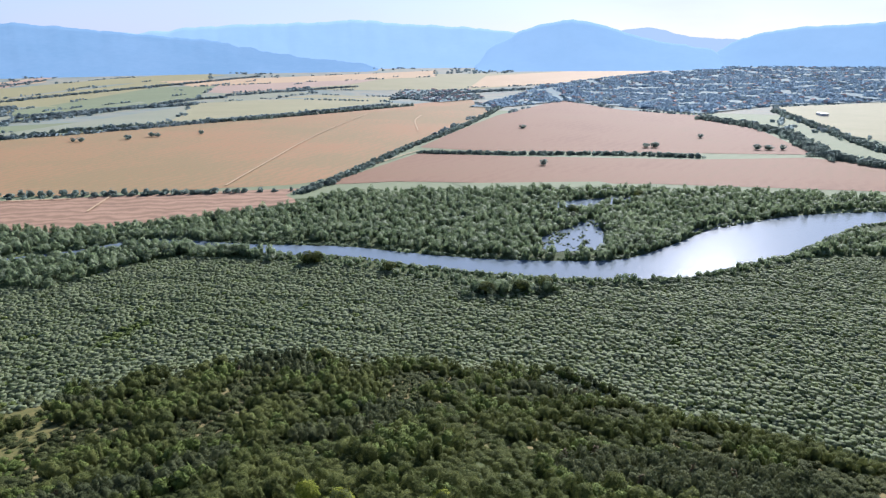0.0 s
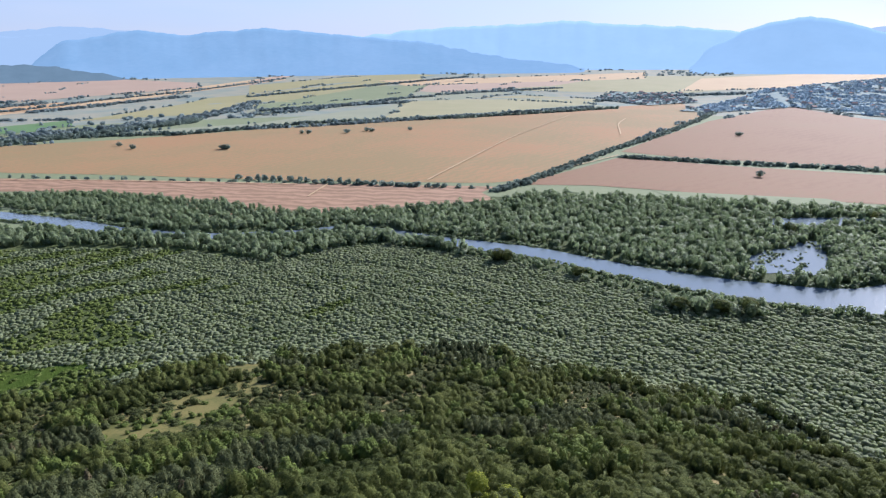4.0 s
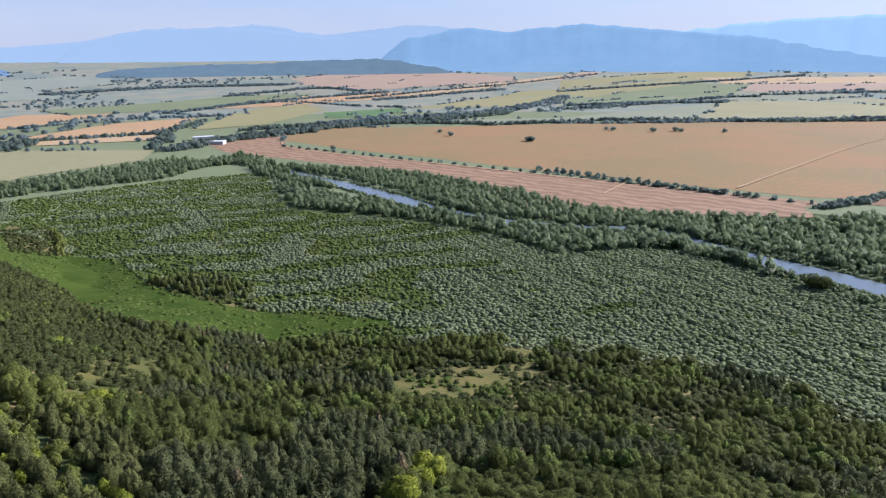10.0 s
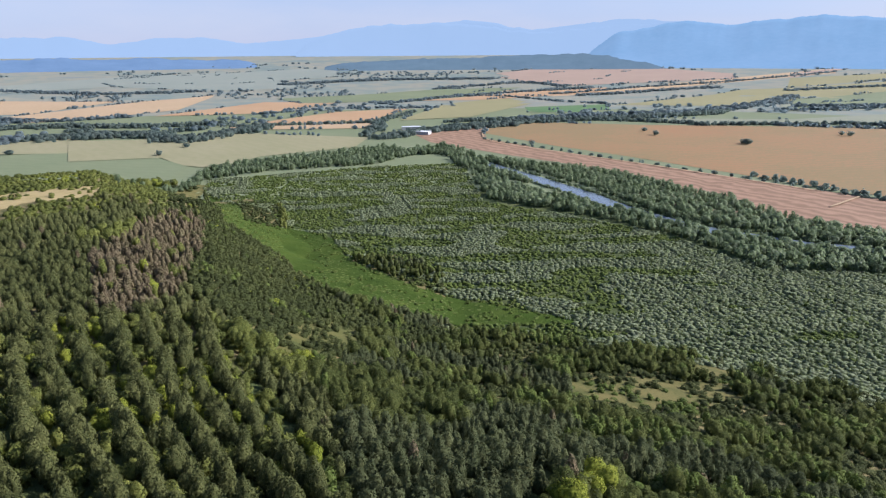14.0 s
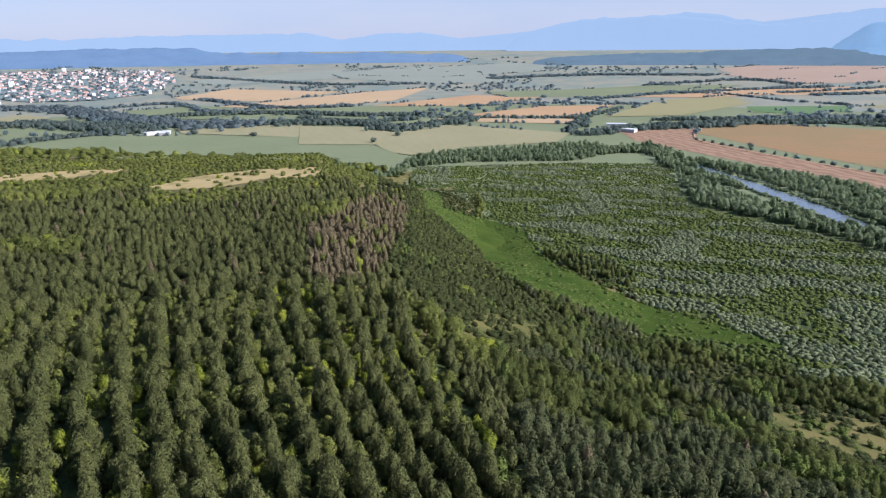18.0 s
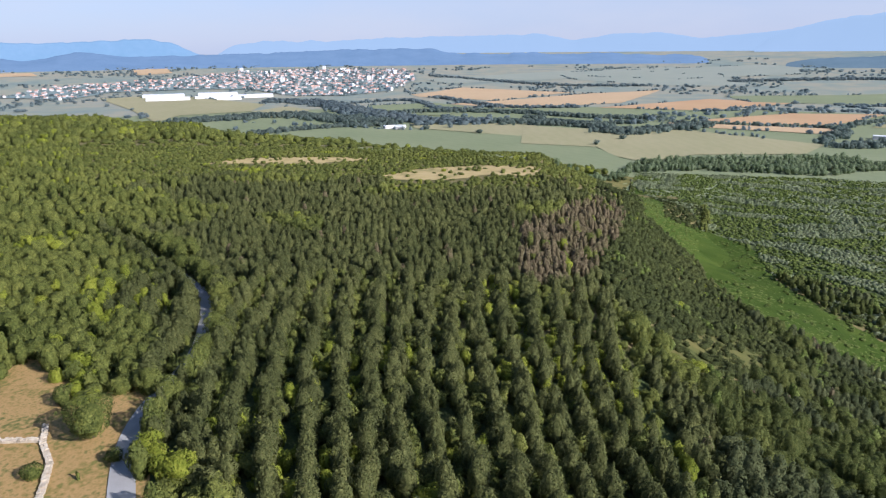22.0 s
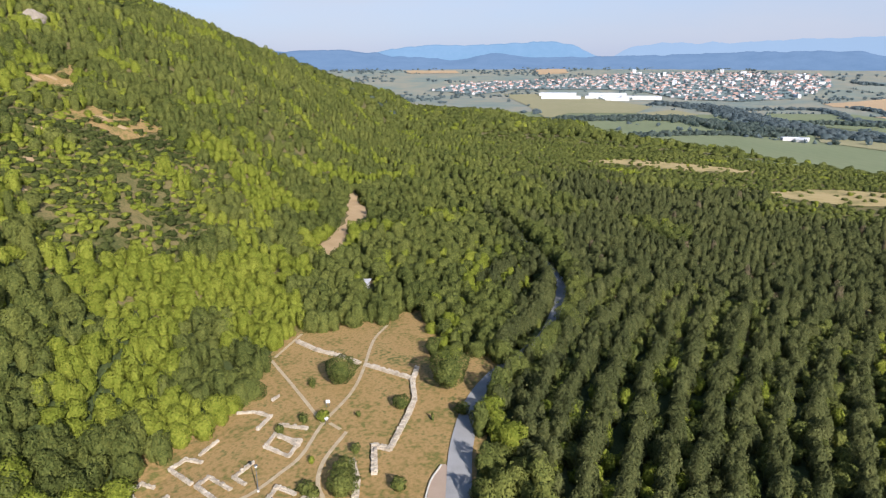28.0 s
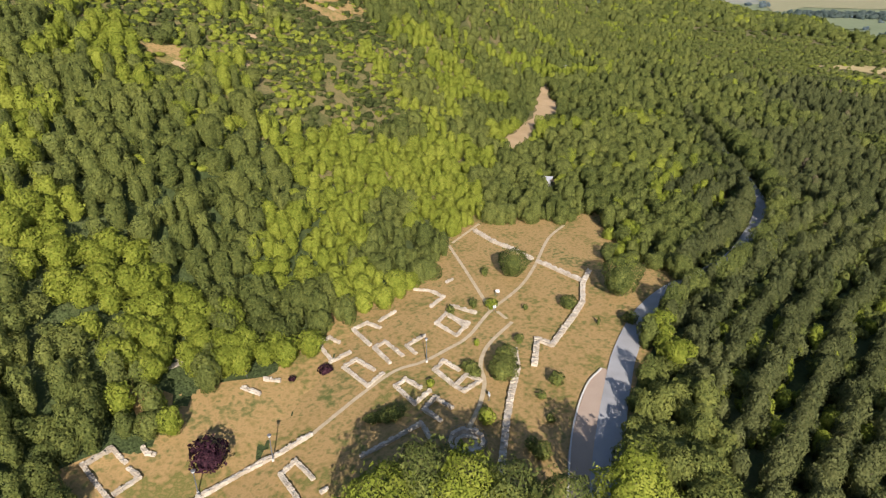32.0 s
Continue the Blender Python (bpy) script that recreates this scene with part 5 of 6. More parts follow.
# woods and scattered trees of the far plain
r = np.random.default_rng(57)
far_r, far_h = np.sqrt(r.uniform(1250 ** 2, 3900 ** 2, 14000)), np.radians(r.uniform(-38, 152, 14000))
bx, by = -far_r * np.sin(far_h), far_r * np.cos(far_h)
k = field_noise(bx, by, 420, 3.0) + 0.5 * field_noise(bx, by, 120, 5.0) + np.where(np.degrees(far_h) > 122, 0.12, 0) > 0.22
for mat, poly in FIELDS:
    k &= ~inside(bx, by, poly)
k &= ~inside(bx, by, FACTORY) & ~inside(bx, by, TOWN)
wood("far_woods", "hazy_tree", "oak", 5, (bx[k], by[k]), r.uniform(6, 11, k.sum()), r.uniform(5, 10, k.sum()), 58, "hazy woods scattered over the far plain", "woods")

# the unseen side of the hill behind the eye
r = np.random.default_rng(59)
far_r, far_h = np.sqrt(r.uniform(30 ** 2, 330 ** 2, 2600)), np.radians(r.uniform(190, 320, 2600))
bx, by = -far_r * np.sin(far_h), far_r * np.cos(far_h)
k = (terrain(bx, by) > 1) & clear_of(bx, by)
wood("hill_wood", "oak", "oak", 6, (bx[k], by[k]), r.uniform(3, 4.5, k.sum()), r.uniform(5, 8, k.sum()), 60, "deep green broadleaf wood on the slope", "wood")

# the hill
def hill_places(spacing, lo, hi, seed):
    px, py = scatter([(-hi, -hi), (min(hi, 320), -hi), (min(hi, 320), min(hi, 420)), (-hi, min(hi, 420))], spacing, seed)
    d, head = np.hypot(px, py), np.degrees(np.arctan2(-px, py))
    head = np.where(head < -60, head + 360, head)
    k = (d >= lo) & (d < hi) & (head > -39) & (head < np.where(d < 220, 205, 187)) & clear_of(px, py)
    px, py, d, head = px[k], py[k], d[k], head[k]
    k = (terrain(px, py) > 1.0) | inside(px, py, SHRUBS)
    k &= ~inside(px, py, SWATH)
    return px[k], py[k], head[k], d[k]


def open_slope(px, py):
    """1 on the dry open part of the mountainside, 0 in its woods."""
    return np.clip(1.6 - np.hypot(px - SCRUB_MID[0], (py - SCRUB_MID[1]) * 0.9) / 55, 0, 1)


def mountain_side(px, py):
    return 0.682 * px - 0.731 * py - 42 + 0.03 * np.maximum(-0.731 * px - 0.682 * py, 0)


ROW_HUB = (143.0, 36.0)        # the planted rows fan out slightly from here
ROW_TURN = 1.27                # degrees between rows
GLADES = (GLADE_A, GLADE_B, GLADE_C, GLADE_D, RIDGE_GRASS, RIDGE_GRASS_B, BARE, DRY_A, DRY_B, DRY_C, DRY_D)


def in_rows_zone(px, py):
    d, head = np.hypot(px, py), np.degrees(np.arctan2(-px, py))
    head = np.where(head < -60, head + 360, head)
    turn = np.degrees(np.arctan2(-(px - ROW_HUB[0]), py - ROW_HUB[1]))
    return (turn > 92) & (turn < 116.5) & (head > 60) & (d > 40) & (d < 185) & (mountain_side(px, py) < -58)


def pine_rows():
    """Places of the planted pines, row by row."""
    r = np.random.default_rng(77)
    xs, ys = [], []
    for k in range(-9, 16):
        for dist in np.arange(120, 480, 1.7):
            bow = -0.75 * ((dist - 258) / 60) ** 2 / max(dist / 258, 0.6)
            turn = radians(105 + bow + ROW_TURN * (k + 0.12 * math.sin(dist / 25 + k)) + r.normal(0, 0.16))
            dist2 = dist + r.uniform(-0.6, 0.6)
            if r.uniform() < 0.88:
                xs.append(ROW_HUB[0] - dist2 * math.sin(turn))
                ys.append(ROW_HUB[1] + dist2 * math.cos(turn))
    xs, ys = np.array(xs), np.array(ys)
    k = in_rows_zone(xs, ys) & clear_of(xs, ys)
    return xs[k], ys[k]


single = {"pine": [], "oak": [], "oak_light": []}      # the nearest trees, built one by one further down
rx, ry = pine_rows()
rd = np.hypot(rx, ry)
order = np.argsort(rd)
first, rest = order[:290], order[290:]
single["pine"] = list(zip(rx[first], ry[first]))
for lo, hi, n in ((0, 110, 204), (110, 300, 40)):
    k = rest[(rd[rest] >= lo) & (rd[rest] < hi)]
    wood("pine_rows", "pine", "pine", n, (rx[k], ry[k]), sized(k, 1.15, 1.8, 78), sized(k, 3.8, 6.6, 79), 80, "planted rows of olive-green pines", "pines")

for lo, hi, spacing, nq in ((35, 105, 2.8, 50), (105, 175, 2.8, 20), (175, 300, 3.2, 7), (300, 640, 4.3, 6), (640, 1750, 11.0, 6)):
    px, py, head, d = hill_places(spacing, lo, hi, 300 + lo)
    glade = before(px, py, GLADES, 0)
    shade = before(px, py, (TRACK, TRACK_B), 9) | before(px, py, (DRY_A, DRY_B, DRY_C), 18) | before(px, py, (GLADE_A, GLADE_B, BARE), 24) | before(px, py, (RIDGE_GRASS, RIDGE_GRASS_B), 75)
    r = np.random.default_rng(lo + 7)
    n1, n2 = field_noise(px, py, 55, 7.0), field_noise(px, py, 22, 8.0)
    side = mountain_side(px, py)
    shrub = inside(px, py, SHRUBS)
    dead = inside(px, py, DEAD_PINES)
    rows_zone = in_rows_zone(px, py)
    pine_zone = (head > 72) & (head < 121 + 14 * n1 + 6 * n2) & (side < -50) & (d < 410 + 40 * n2) & ~shrub
    pine = ((pine_zone & (n1 > -0.30)) | ((head < 72) & (n1 + 0.4 * n2 > np.interp(head, (-40, 25, 48, 58, 72), (0.2, 0.34, 0.38, 0.2, -0.1))))) & ~shrub & ~dead & ~rows_zone & ~shade & (side < -10)
    ridge_top = (head > 76) & (head < 128) & (d > 405) & (d < 700) & (side < -20)
    brush = (side > 25) & (d > 150) & (n1 + 0.9 * n2 + r.normal(0, 0.12, len(px)) < np.interp(open_slope(px, py), (0, 1), (-0.5, 0.25)))
    on_ridge = before(px, py, (RIDGE_GRASS, RIDGE_GRASS_B), 16)
    thin = brush | glade & (r.uniform(0, 1, len(px)) > np.where(n2 < 0.05, 0.6, 0.2)) | on_ridge & (r.uniform(0, 1, len(px)) > 0.2 + 0.5 * (n2 > 0.12)) | rows_zone & (r.uniform(0, 1, len(px)) > 0.8)
    under = rows_zone
    low = shrub | glade | shade | ridge_top | ((head < 66) & (n2 < -0.05)) | ((side > 150) & (n1 < 0.1))
    tone = n1 * 0.6 + n2 * 0.7 + r.normal(0, 0.15, len(px))
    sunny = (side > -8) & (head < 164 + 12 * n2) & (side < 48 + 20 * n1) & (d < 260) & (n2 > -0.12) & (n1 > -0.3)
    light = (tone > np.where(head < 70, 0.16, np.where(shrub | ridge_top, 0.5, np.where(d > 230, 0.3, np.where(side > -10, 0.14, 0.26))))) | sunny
    dead = (dead & (r.uniform(0, 1, len(px)) < 0.94)) | (pine & (r.uniform(0, 1, len(px)) < 0.012))
    big = {35: 0.68, 105: 0.68, 175: 0.72, 300: 0.86, 640: 1.9}[lo]
    for mat, kind, mask, r0, r1, h0, h1, lab in (
            ("pine_dark", "pine", pine & ~dead & (head < 72), 1.6, 3.1, 3.2, 6.8, "dark green pine stand above the valley"),
            ("pine", "pine", pine & ~dead & (head >= 72), 1.6, 2.8, 3.4, 6.6, "dark green pine stand on the hillside"),
            ("dead", "pine", dead, 1.4, 2.3, 3.5, 7, "grey-brown withered pines"),
            ("oak", "oak", ~pine & ~dead & ~light & ~low & ~under, 1.7, 3.7, 3.0, 7.6, "deep green broadleaf wood on the slope"),
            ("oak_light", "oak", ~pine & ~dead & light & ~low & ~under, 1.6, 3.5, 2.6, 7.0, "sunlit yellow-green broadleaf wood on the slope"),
            ("oak", "oak", under & ~light & ~low, 1.4, 2.7, 2, 4.6, "green broadleaf growth between the pine rows"),
            ("oak_light", "oak", under & light & ~low, 1.3, 2.6, 2, 4.8, "bright broadleaf growth between the pine rows"),
            ("oak", "oak", ~pine & ~dead & ~light & low, 1.8, 3.2, 1.2, 3.2, "dark green scrub"),
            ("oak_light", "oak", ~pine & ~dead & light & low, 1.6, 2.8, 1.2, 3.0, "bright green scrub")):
        k = np.nonzero(mask & ~thin)[0]
        if lo == 35 and mat in ("oak", "oak_light") and "wood on" in lab:
            near = k[np.argsort(d[k])[:175]]
            single[mat] += list(zip(px[near], py[near]))
            k = np.setdiff1d(k, near)
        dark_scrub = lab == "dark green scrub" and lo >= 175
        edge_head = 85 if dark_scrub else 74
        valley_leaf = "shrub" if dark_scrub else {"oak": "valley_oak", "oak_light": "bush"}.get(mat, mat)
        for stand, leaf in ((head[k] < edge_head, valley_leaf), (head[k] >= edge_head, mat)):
            w = k[stand]
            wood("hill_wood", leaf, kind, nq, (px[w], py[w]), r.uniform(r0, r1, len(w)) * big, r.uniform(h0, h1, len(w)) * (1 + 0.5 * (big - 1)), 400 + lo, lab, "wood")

# taller trees that lean over the road
c = smooth_line([p for p in ROAD if p[0] < -76], 2.6)
d2 = np.gradient(c, axis=0)
d2 /= np.linalg.norm(d2, axis=1)[:, None]
r = np.random.default_rng(73)
for sgn, off, mat, lab in ((1, 3.3, "oak", "deep green broadleaf trees leaning over the road"), (-1, 3.6, "pine", "olive-green pines beside the road")):
    out = off + r.uniform(-0.3, 1.6, len(c))
    bx, by = c[:, 0] + d2[:, 1] * out * sgn, c[:, 1] - d2[:, 0] * out * sgn
    k = (r.uniform(0, 1, len(bx)) < 0.85) & ~inside(bx, by, LAWN)
    wood("roadside_trees", mat, "oak" if sgn > 0 else "pine", 60, (bx[k], by[k]), r.uniform(1.5, 2.6, k.sum()), r.uniform(4.5, 7.5, k.sum()), 74, lab, "trees")

# low scrub on the open mountainside, with bare gaps
for lo, hi, spacing, nq in ((120, 300, 1.75, 4), (300, 640, 4.2, 3), (640, 1750, 9.0, 3)):
    px, py, head, d = hill_places(spacing, lo, hi, 700 + lo)
    side, bald = mountain_side(px, py), open_slope(px, py)
    k = (side > 12) & ((bald > 0) if lo == 120 else (side > 18))
    px, py, head, d, side, bald = px[k], py[k], head[k], d[k], side[k], bald[k]
    r = np.random.default_rng(lo + 9)
    n1, n2, n3 = field_noise(px, py, 55, 7.0), field_noise(px, py, 22, 8.0), field_noise(px, py, 7, 6.0)
    bare = before(px, py, (DRY_A, DRY_B, DRY_C, DRY_D), 0) & (n3 < 0.1) | (n3 + 0.5 * n2 < -0.45)
    ok = (n1 + 0.9 * n2 < np.interp(bald, (0, 1), (-0.3, 0.7))) & ~bare
    tone = n2 * 0.6 + n3 * 0.5 + r.normal(0, 0.3, len(px))
    big = {120: 1.0, 300: 2.0, 640: 4.2}[lo]
    # dark scrub beyond 640 m takes leaves with haze in their colour
    for mat, mask, lab in (("oak_light" if lo < 640 else "oak", tone > 0.05, "low yellow-green scrub on the mountainside"), ("valley_oak" if lo < 640 else "far_tree", tone <= 0.05, "low dark green scrub on the mountainside")):
        k = np.nonzero(ok & mask)[0]
        wood("mountain_scrub", mat, "oak", nq, (px[k], py[k]), r.uniform(1.0, 1.8, len(k)) * big, r.uniform(0.6, 2.0, len(k)) * (0.6 + 0.4 * big), 800 + lo, lab, "scrub")

# dense low shrubs between the pines and the reed bed
px, py = scatter(SHRUBS, 2.9, 711)
k = ~inside(px, py, SWATH) & ~inside(px, py, GLADE_B) & ~inside(px, py, GLADE_E)
px, py = px[k], py[k]
tone = field_noise(px, py, 20, 3.0) + np.random.default_rng(712).normal(0, 0.2, len(px))
for mat, k in (("shrub", tone < 0.38), ("bush", tone >= 0.38)):
    wood("low_shrubs", mat, "oak", 6, (px[k], py[k]), sized(px[k], 1.0, 2.2, 713), sized(px[k], 1.2, 3.8, 714), 715, "dense dark green shrubs at the hill's foot", "shrubs")

# ---- village, town ----
def house(width, length, eaves, wall_mat, label, flat=False):
    """A house: walls and a gable roof (or a flat one)."""
    base = tagged(new("house"), label, "house", "houses of the settlement")
    bm = bmesh.new()
    w, l = width / 2, length / 2
    v = [bm.verts.new(c) for c in ((-l, -w, -1), (l, -w, -1), (l, w, -1), (-l, w, -1), (-l, -w, eaves), (l, -w, eaves), (l, w, eaves), (-l, w, eaves))]
    ends = [] if flat else [bm.verts.new((-l, 0, eaves + w * 0.62)), bm.verts.new((l, 0, eaves + w * 0.62))]
    for f in ((0, 1, 5, 4), (2, 3, 7, 6)):
        bm.faces.new([v[k] for k in f])
    bm.faces.new([v[3], v[0], v[4]] + ([ends[0]] if ends else []) + [v[7]])
    bm.faces.new([v[1], v[2], v[6]] + ([ends[1]] if ends else []) + [v[5]])
    part("wall", bm, wall_mat, base)
    bm = bmesh.new()
    o = 0.4
    if flat:
        bmesh.ops.create_cube(bm, size=1, matrix=Matrix.LocRotScale((0, 0, eaves + 0.3), None, (length + 0.4, width + 0.4, 0.6)))
        part("roof", bm, "metal_roof", base)
    else:
        top = eaves + w * 0.62 + 0.15
        for sgn in (1, -1):
            a = [bm.verts.new(c) for c in ((-l - o, 0, top), (l + o, 0, top), (l + o, sgn * (w + o), eaves - 0.15), (-l - o, sgn * (w + o), eaves - 0.15))]
            b = [bm.verts.new((p.co.x, p.co.y, p.co.z + 0.2)) for p in a]
            bm.faces.new(b if sgn < 0 else b[::-1])
            bm.faces.new(a if sgn > 0 else a[::-1])
            for i in range(4):
                bm.faces.new((a[i], a[(i + 1) % 4], b[(i + 1) % 4], b[i]))
        part("roof", bm, "tiles", base)
    return base


def settle(protos, places, seed, single):
    """Houses at the places: the nearest ones as things of their own, the rest joined."""
    r = np.random.default_rng(seed)
    at = sorted(zip(*places), key=lambda p: p[0] ** 2 + p[1] ** 2)
    rest = {}
    for k, (x, y) in enumerate(at):
        z = float(terrain(x, y))
        m = pose(x, y, z, 0, 0, float(r.choice((10, 100, 40, 130)) + r.uniform(-8, 8)))
        proto = protos[r.integers(0, len(protos))]
        if k < single:
            copy_thing(proto, m)
        else:
            for o in proto.children:
                v = np.array([m @ p.co for p in o.data.vertices])
                rest.setdefault(o.data.materials[0], []).append((v, [tuple(f.vertices) for f in o.data.polygons]))
    for mat, pieces in rest.items():
        vs, fs, n = [], [], 0
        for v, f in pieces:
            vs.append(v)
            fs += [tuple(i + n for i in q) for q in f]
            n += len(v)
        tagged(sheet("far_houses", np.vstack(vs), fs, mat), "many small far houses with pale walls or red roofs", "houses", kind="stuff")


protos = [house(8, 10, 4.5, "plaster", "pale plastered house with a red tile roof"), house(8, 10, 3.2, "plaster", "low plastered house with a red tile roof"),
          house(9, 13, 6, "plaster", "two-storey plastered house with a red tile roof")]
for k, p in enumerate(protos):
    x, y = VILLAGE_B[2]
    p.matrix_basis = pose(x - 40 - 25 * k, y - 60, float(terrain(x - 40 - 25 * k, y - 60)), 0, 0, 20)
settle(protos, scatter(VILLAGE, 80, 31), 32, 90)
settle(protos, scatter(VILLAGE_B, 42, 33), 34, 30)
settle(protos, scatter(TOWN, 38, 35), 36, 90)
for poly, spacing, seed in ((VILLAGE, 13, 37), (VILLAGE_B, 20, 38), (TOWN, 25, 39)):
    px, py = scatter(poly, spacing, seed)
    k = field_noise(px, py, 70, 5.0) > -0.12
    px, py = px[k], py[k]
    wood("garden_trees", "hazed_village_tree" if poly is VILLAGE else "hazy_tree", "oak", 3, (px, py), sized(px, 5, 10, 40), sized(px, 4, 9, 41), 42, "haze-paled garden trees between houses", "trees")
blocks = [house(10, 24, 10, "metal_roof", "long white apartment block in the town", True), house(12, 14, 19, "metal_roof", "tall white tower block in the town", True)]
px, py = scatter([TOWN[k] for k in (3, 4, 5, 6, 7, 8)], 170, 43)
for k, p in enumerate(blocks):
    p.matrix_basis = pose(px[k] + 30, py[k] + 40, float(terrain(px[k] + 30, py[k] + 40)), 0, 0, 30 * k)
settle(blocks[:1] * 5 + blocks[1:], (px[:45], py[:45]), 44, 60)
halls = [house(46, 120, 8, "metal_roof", "long white factory hall beside the meadow", True), house(40, 70, 7, "metal_roof", "white warehouse beside the factory", True)]
fx, fy = np.mean(FACTORY, axis=0)
for k, p in enumerate(halls):
    p.matrix_basis = pose(fx + 70 - 140 * k, fy - 50 + 100 * k, float(terrain(fx, fy)), 0, 0, 118)
for k, (dx, dy) in enumerate(((-40, -130), (30, 120), (-120, 10), (-10, 30), (-70, 150))):
    copy_thing(halls[k % 2], pose(fx + dx, fy + dy, float(terrain(fx + dx, fy + dy)), 0, 0, 118))
shed = house(14, 34, 5, "plaster", "white farm shed with a pale metal roof", True)
shed.matrix_basis = pose(*FARMS[0], 0, 0, 0, 70)
for k, (x, y) in enumerate(FARMS[1:]):
    copy_thing(shed, pose(x, y, float(terrain(x, y)), 0, 0, 40 * k))


# ---- ruins ----
def ruin_wall(line, thick, high, seed, label):
    """A low broken stone wall: rough blocks in courses along a line."""
    r = random.Random(seed)
    bm = bmesh.new()
    c = np.array(line, float)
    for (x0, y0), (x1, y1) in zip(c, c[1:]):
        long = math.hypot(x1 - x0, y1 - y0)
        n = max(1, round(long / 0.42))
        turn = math.atan2(y1 - y0, x1 - x0)
        for k in range(n + 1):
            f = k / n
            x, y = x0 + (x1 - x0) * f, y0 + (y1 - y0) * f
            z = float(terrain(x, y))
            for row in (-0.5, 0.5):
                h = high * r.uniform(0.7, 1.25)
                m = Matrix.Translation((x - math.sin(turn) * row * thick * 0.5, y + math.cos(turn) * row * thick * 0.5, z + h / 2 - 0.1)) @ Matrix.Rotation(turn + r.uniform(-0.15, 0.15), 4, "Z")
                got = bmesh.ops.create_cube(bm, size=1, matrix=m @ Matrix.Diagonal((long / n * r.uniform(0.9, 1.12), thick * r.uniform(0.45, 0.6), h + 0.2, 1)))
                for v in got["verts"]:
                    v.co += Vector((r.uniform(-0.06, 0.06), r.uniform(-0.06, 0.06), r.uniform(-0.05, 0.05)))
    ob = part("ruin_wall", bm, "stone", None)
    return tagged(ob, label, "ruin", "excavated ruins")


for k, line in enumerate(WALLS):
    ruin_wall(line, 0.9 if k < 4 else 0.55, 0.6 if k < 5 else 0.5, k, "low broad ruined stone wall on dry grass" if k < 5 else "low excavated stone foundation of a small room")
for line in PATHS:
    tagged(ribbon("path", line, 0.65, "path", 0.19, 1.0), "narrow pale stone path across the lawn", "path", kind="structure")


def tree_parts(base, kind, radius, height, mat, n, seed, bole=0.12):
    """Crown and trunk with a few limbs under a tree's base."""
    fv, fq, fs = crown_form(kind, n, seed)
    v = fv * (radius, radius, height * (1 - bole)) + (0, 0, height * bole)
    sheet("crown", v, fq, mat, base, np.random.default_rng(seed).uniform(0, 1, len(fq)), fs)
    bm = bmesh.new()
    bmesh.ops.create_cone(bm, segments=8, radius1=0.035 * height, radius2=0.012 * height, depth=height * 0.8, matrix=Matrix.Translation((0, 0, height * 0.38)))
    for k in range(4):
        m = Matrix.Translation((0, 0, height * (0.25 + 0.1 * k))) @ Matrix.Rotation(k * 1.9 + seed, 4, "Z") @ Matrix.Rotation(0.9, 4, "Y") @ Matrix.Translation((0, 0, radius * 0.35))
        bmesh.ops.create_cone(bm, segments=5, radius1=0.016 * height, radius2=0.005 * height, depth=radius * 0.7, matrix=m)
    part("trunk", bm, "bark", base)


def lawn_tree(x, y, radius, height, mat, label, seed, group="trees on the lawn"):
    base = tagged(new("tree" if height > 2 else "shrub"), label, "tree" if height > 2 else "shrub", group)
    base.matrix_basis = pose(x, y, float(terrain(x, y)))
    tree_parts(base, "oak", radius, height, mat, int(min(900, 80 + radius * 190)), seed, 0.12 if height > 2.5 else 0.0)
    return base


LT = {"g": ("oak", "rounded green tree on the dry lawn"), "d": ("oak", "dark green tree on the dry lawn"), "b": ("oak_light", "bright yellow-green shrub on the lawn"), "p": ("plum", "dark purple-leaved plum on the lawn")}
for k, ((x, y), radius, height, kind) in enumerate(LAWN_TREES):
    lawn_tree(x, y, radius, height, *LT[kind], 700 + k)
for k, (x, y) in enumerate(BIG_TREES):
    lawn_tree(x, y, 4.6 - 0.3 * (k % 3), 13 + 0.6 * (k % 2), "oak_light" if k % 2 else "oak", "tall leafy green tree at the lawn's edge", 760 + k, "tall trees by the ruins")
for k, (x, y) in enumerate(FIELD_TREES):
    lawn_tree(x, y, 5 + k % 3, 7 + k % 2, "far_tree", "lone haze-paled green tree in the wheat", 780 + k, "lone trees of the plain")
for k, (x, y) in enumerate(BANK_TREES):
    lawn_tree(x, y, 5, 9 - k % 3, "valley_oak", "tall dark green tree on the river bank", 820 + k, "trees on the bank")

# the nearest trees of the hill
for mat, kind, radius, height, name, label, group in (("pine", "pine", 1.5, 5.6, "pine_tree", "olive-green pine in a planted row", "pines of the planted rows"),
                                                      ("oak", "oak", 2.2, 5.0, "broadleaf_tree", "deep green broadleaf tree on the slope", "broadleaf trees of the hill"),
                                                      ("oak_light", "oak", 2.0, 4.6, "broadleaf_tree", "sunlit yellow-green broadleaf tree on the slope", "broadleaf trees of the hill")):
    r = random.Random(name + mat)
    kinds = []
    for s in range(5):
        base = tagged(new(name), label, "tree", group)
        tree_parts(base, kind, radius, height, mat, 300 if kind == "pine" else 340, 900 + s * 7, 0.05 if kind == "pine" else 0.1)
        kinds.append(base)
    for k, (x, y) in enumerate(single[mat]):
        size = r.uniform(0.7, 1.25)
        m = pose(x, y, float(terrain(x, y)) - 0.2, r.uniform(-3, 3), r.uniform(-3, 3), r.uniform(0, 360))
        if k < 5:
            ob = kinds[k]
            ob.matrix_basis = m
        else:
            ob = copy_thing(kinds[k % 5], m)
        ob.scale = (size, size, size * r.uniform(0.9, 1.12))


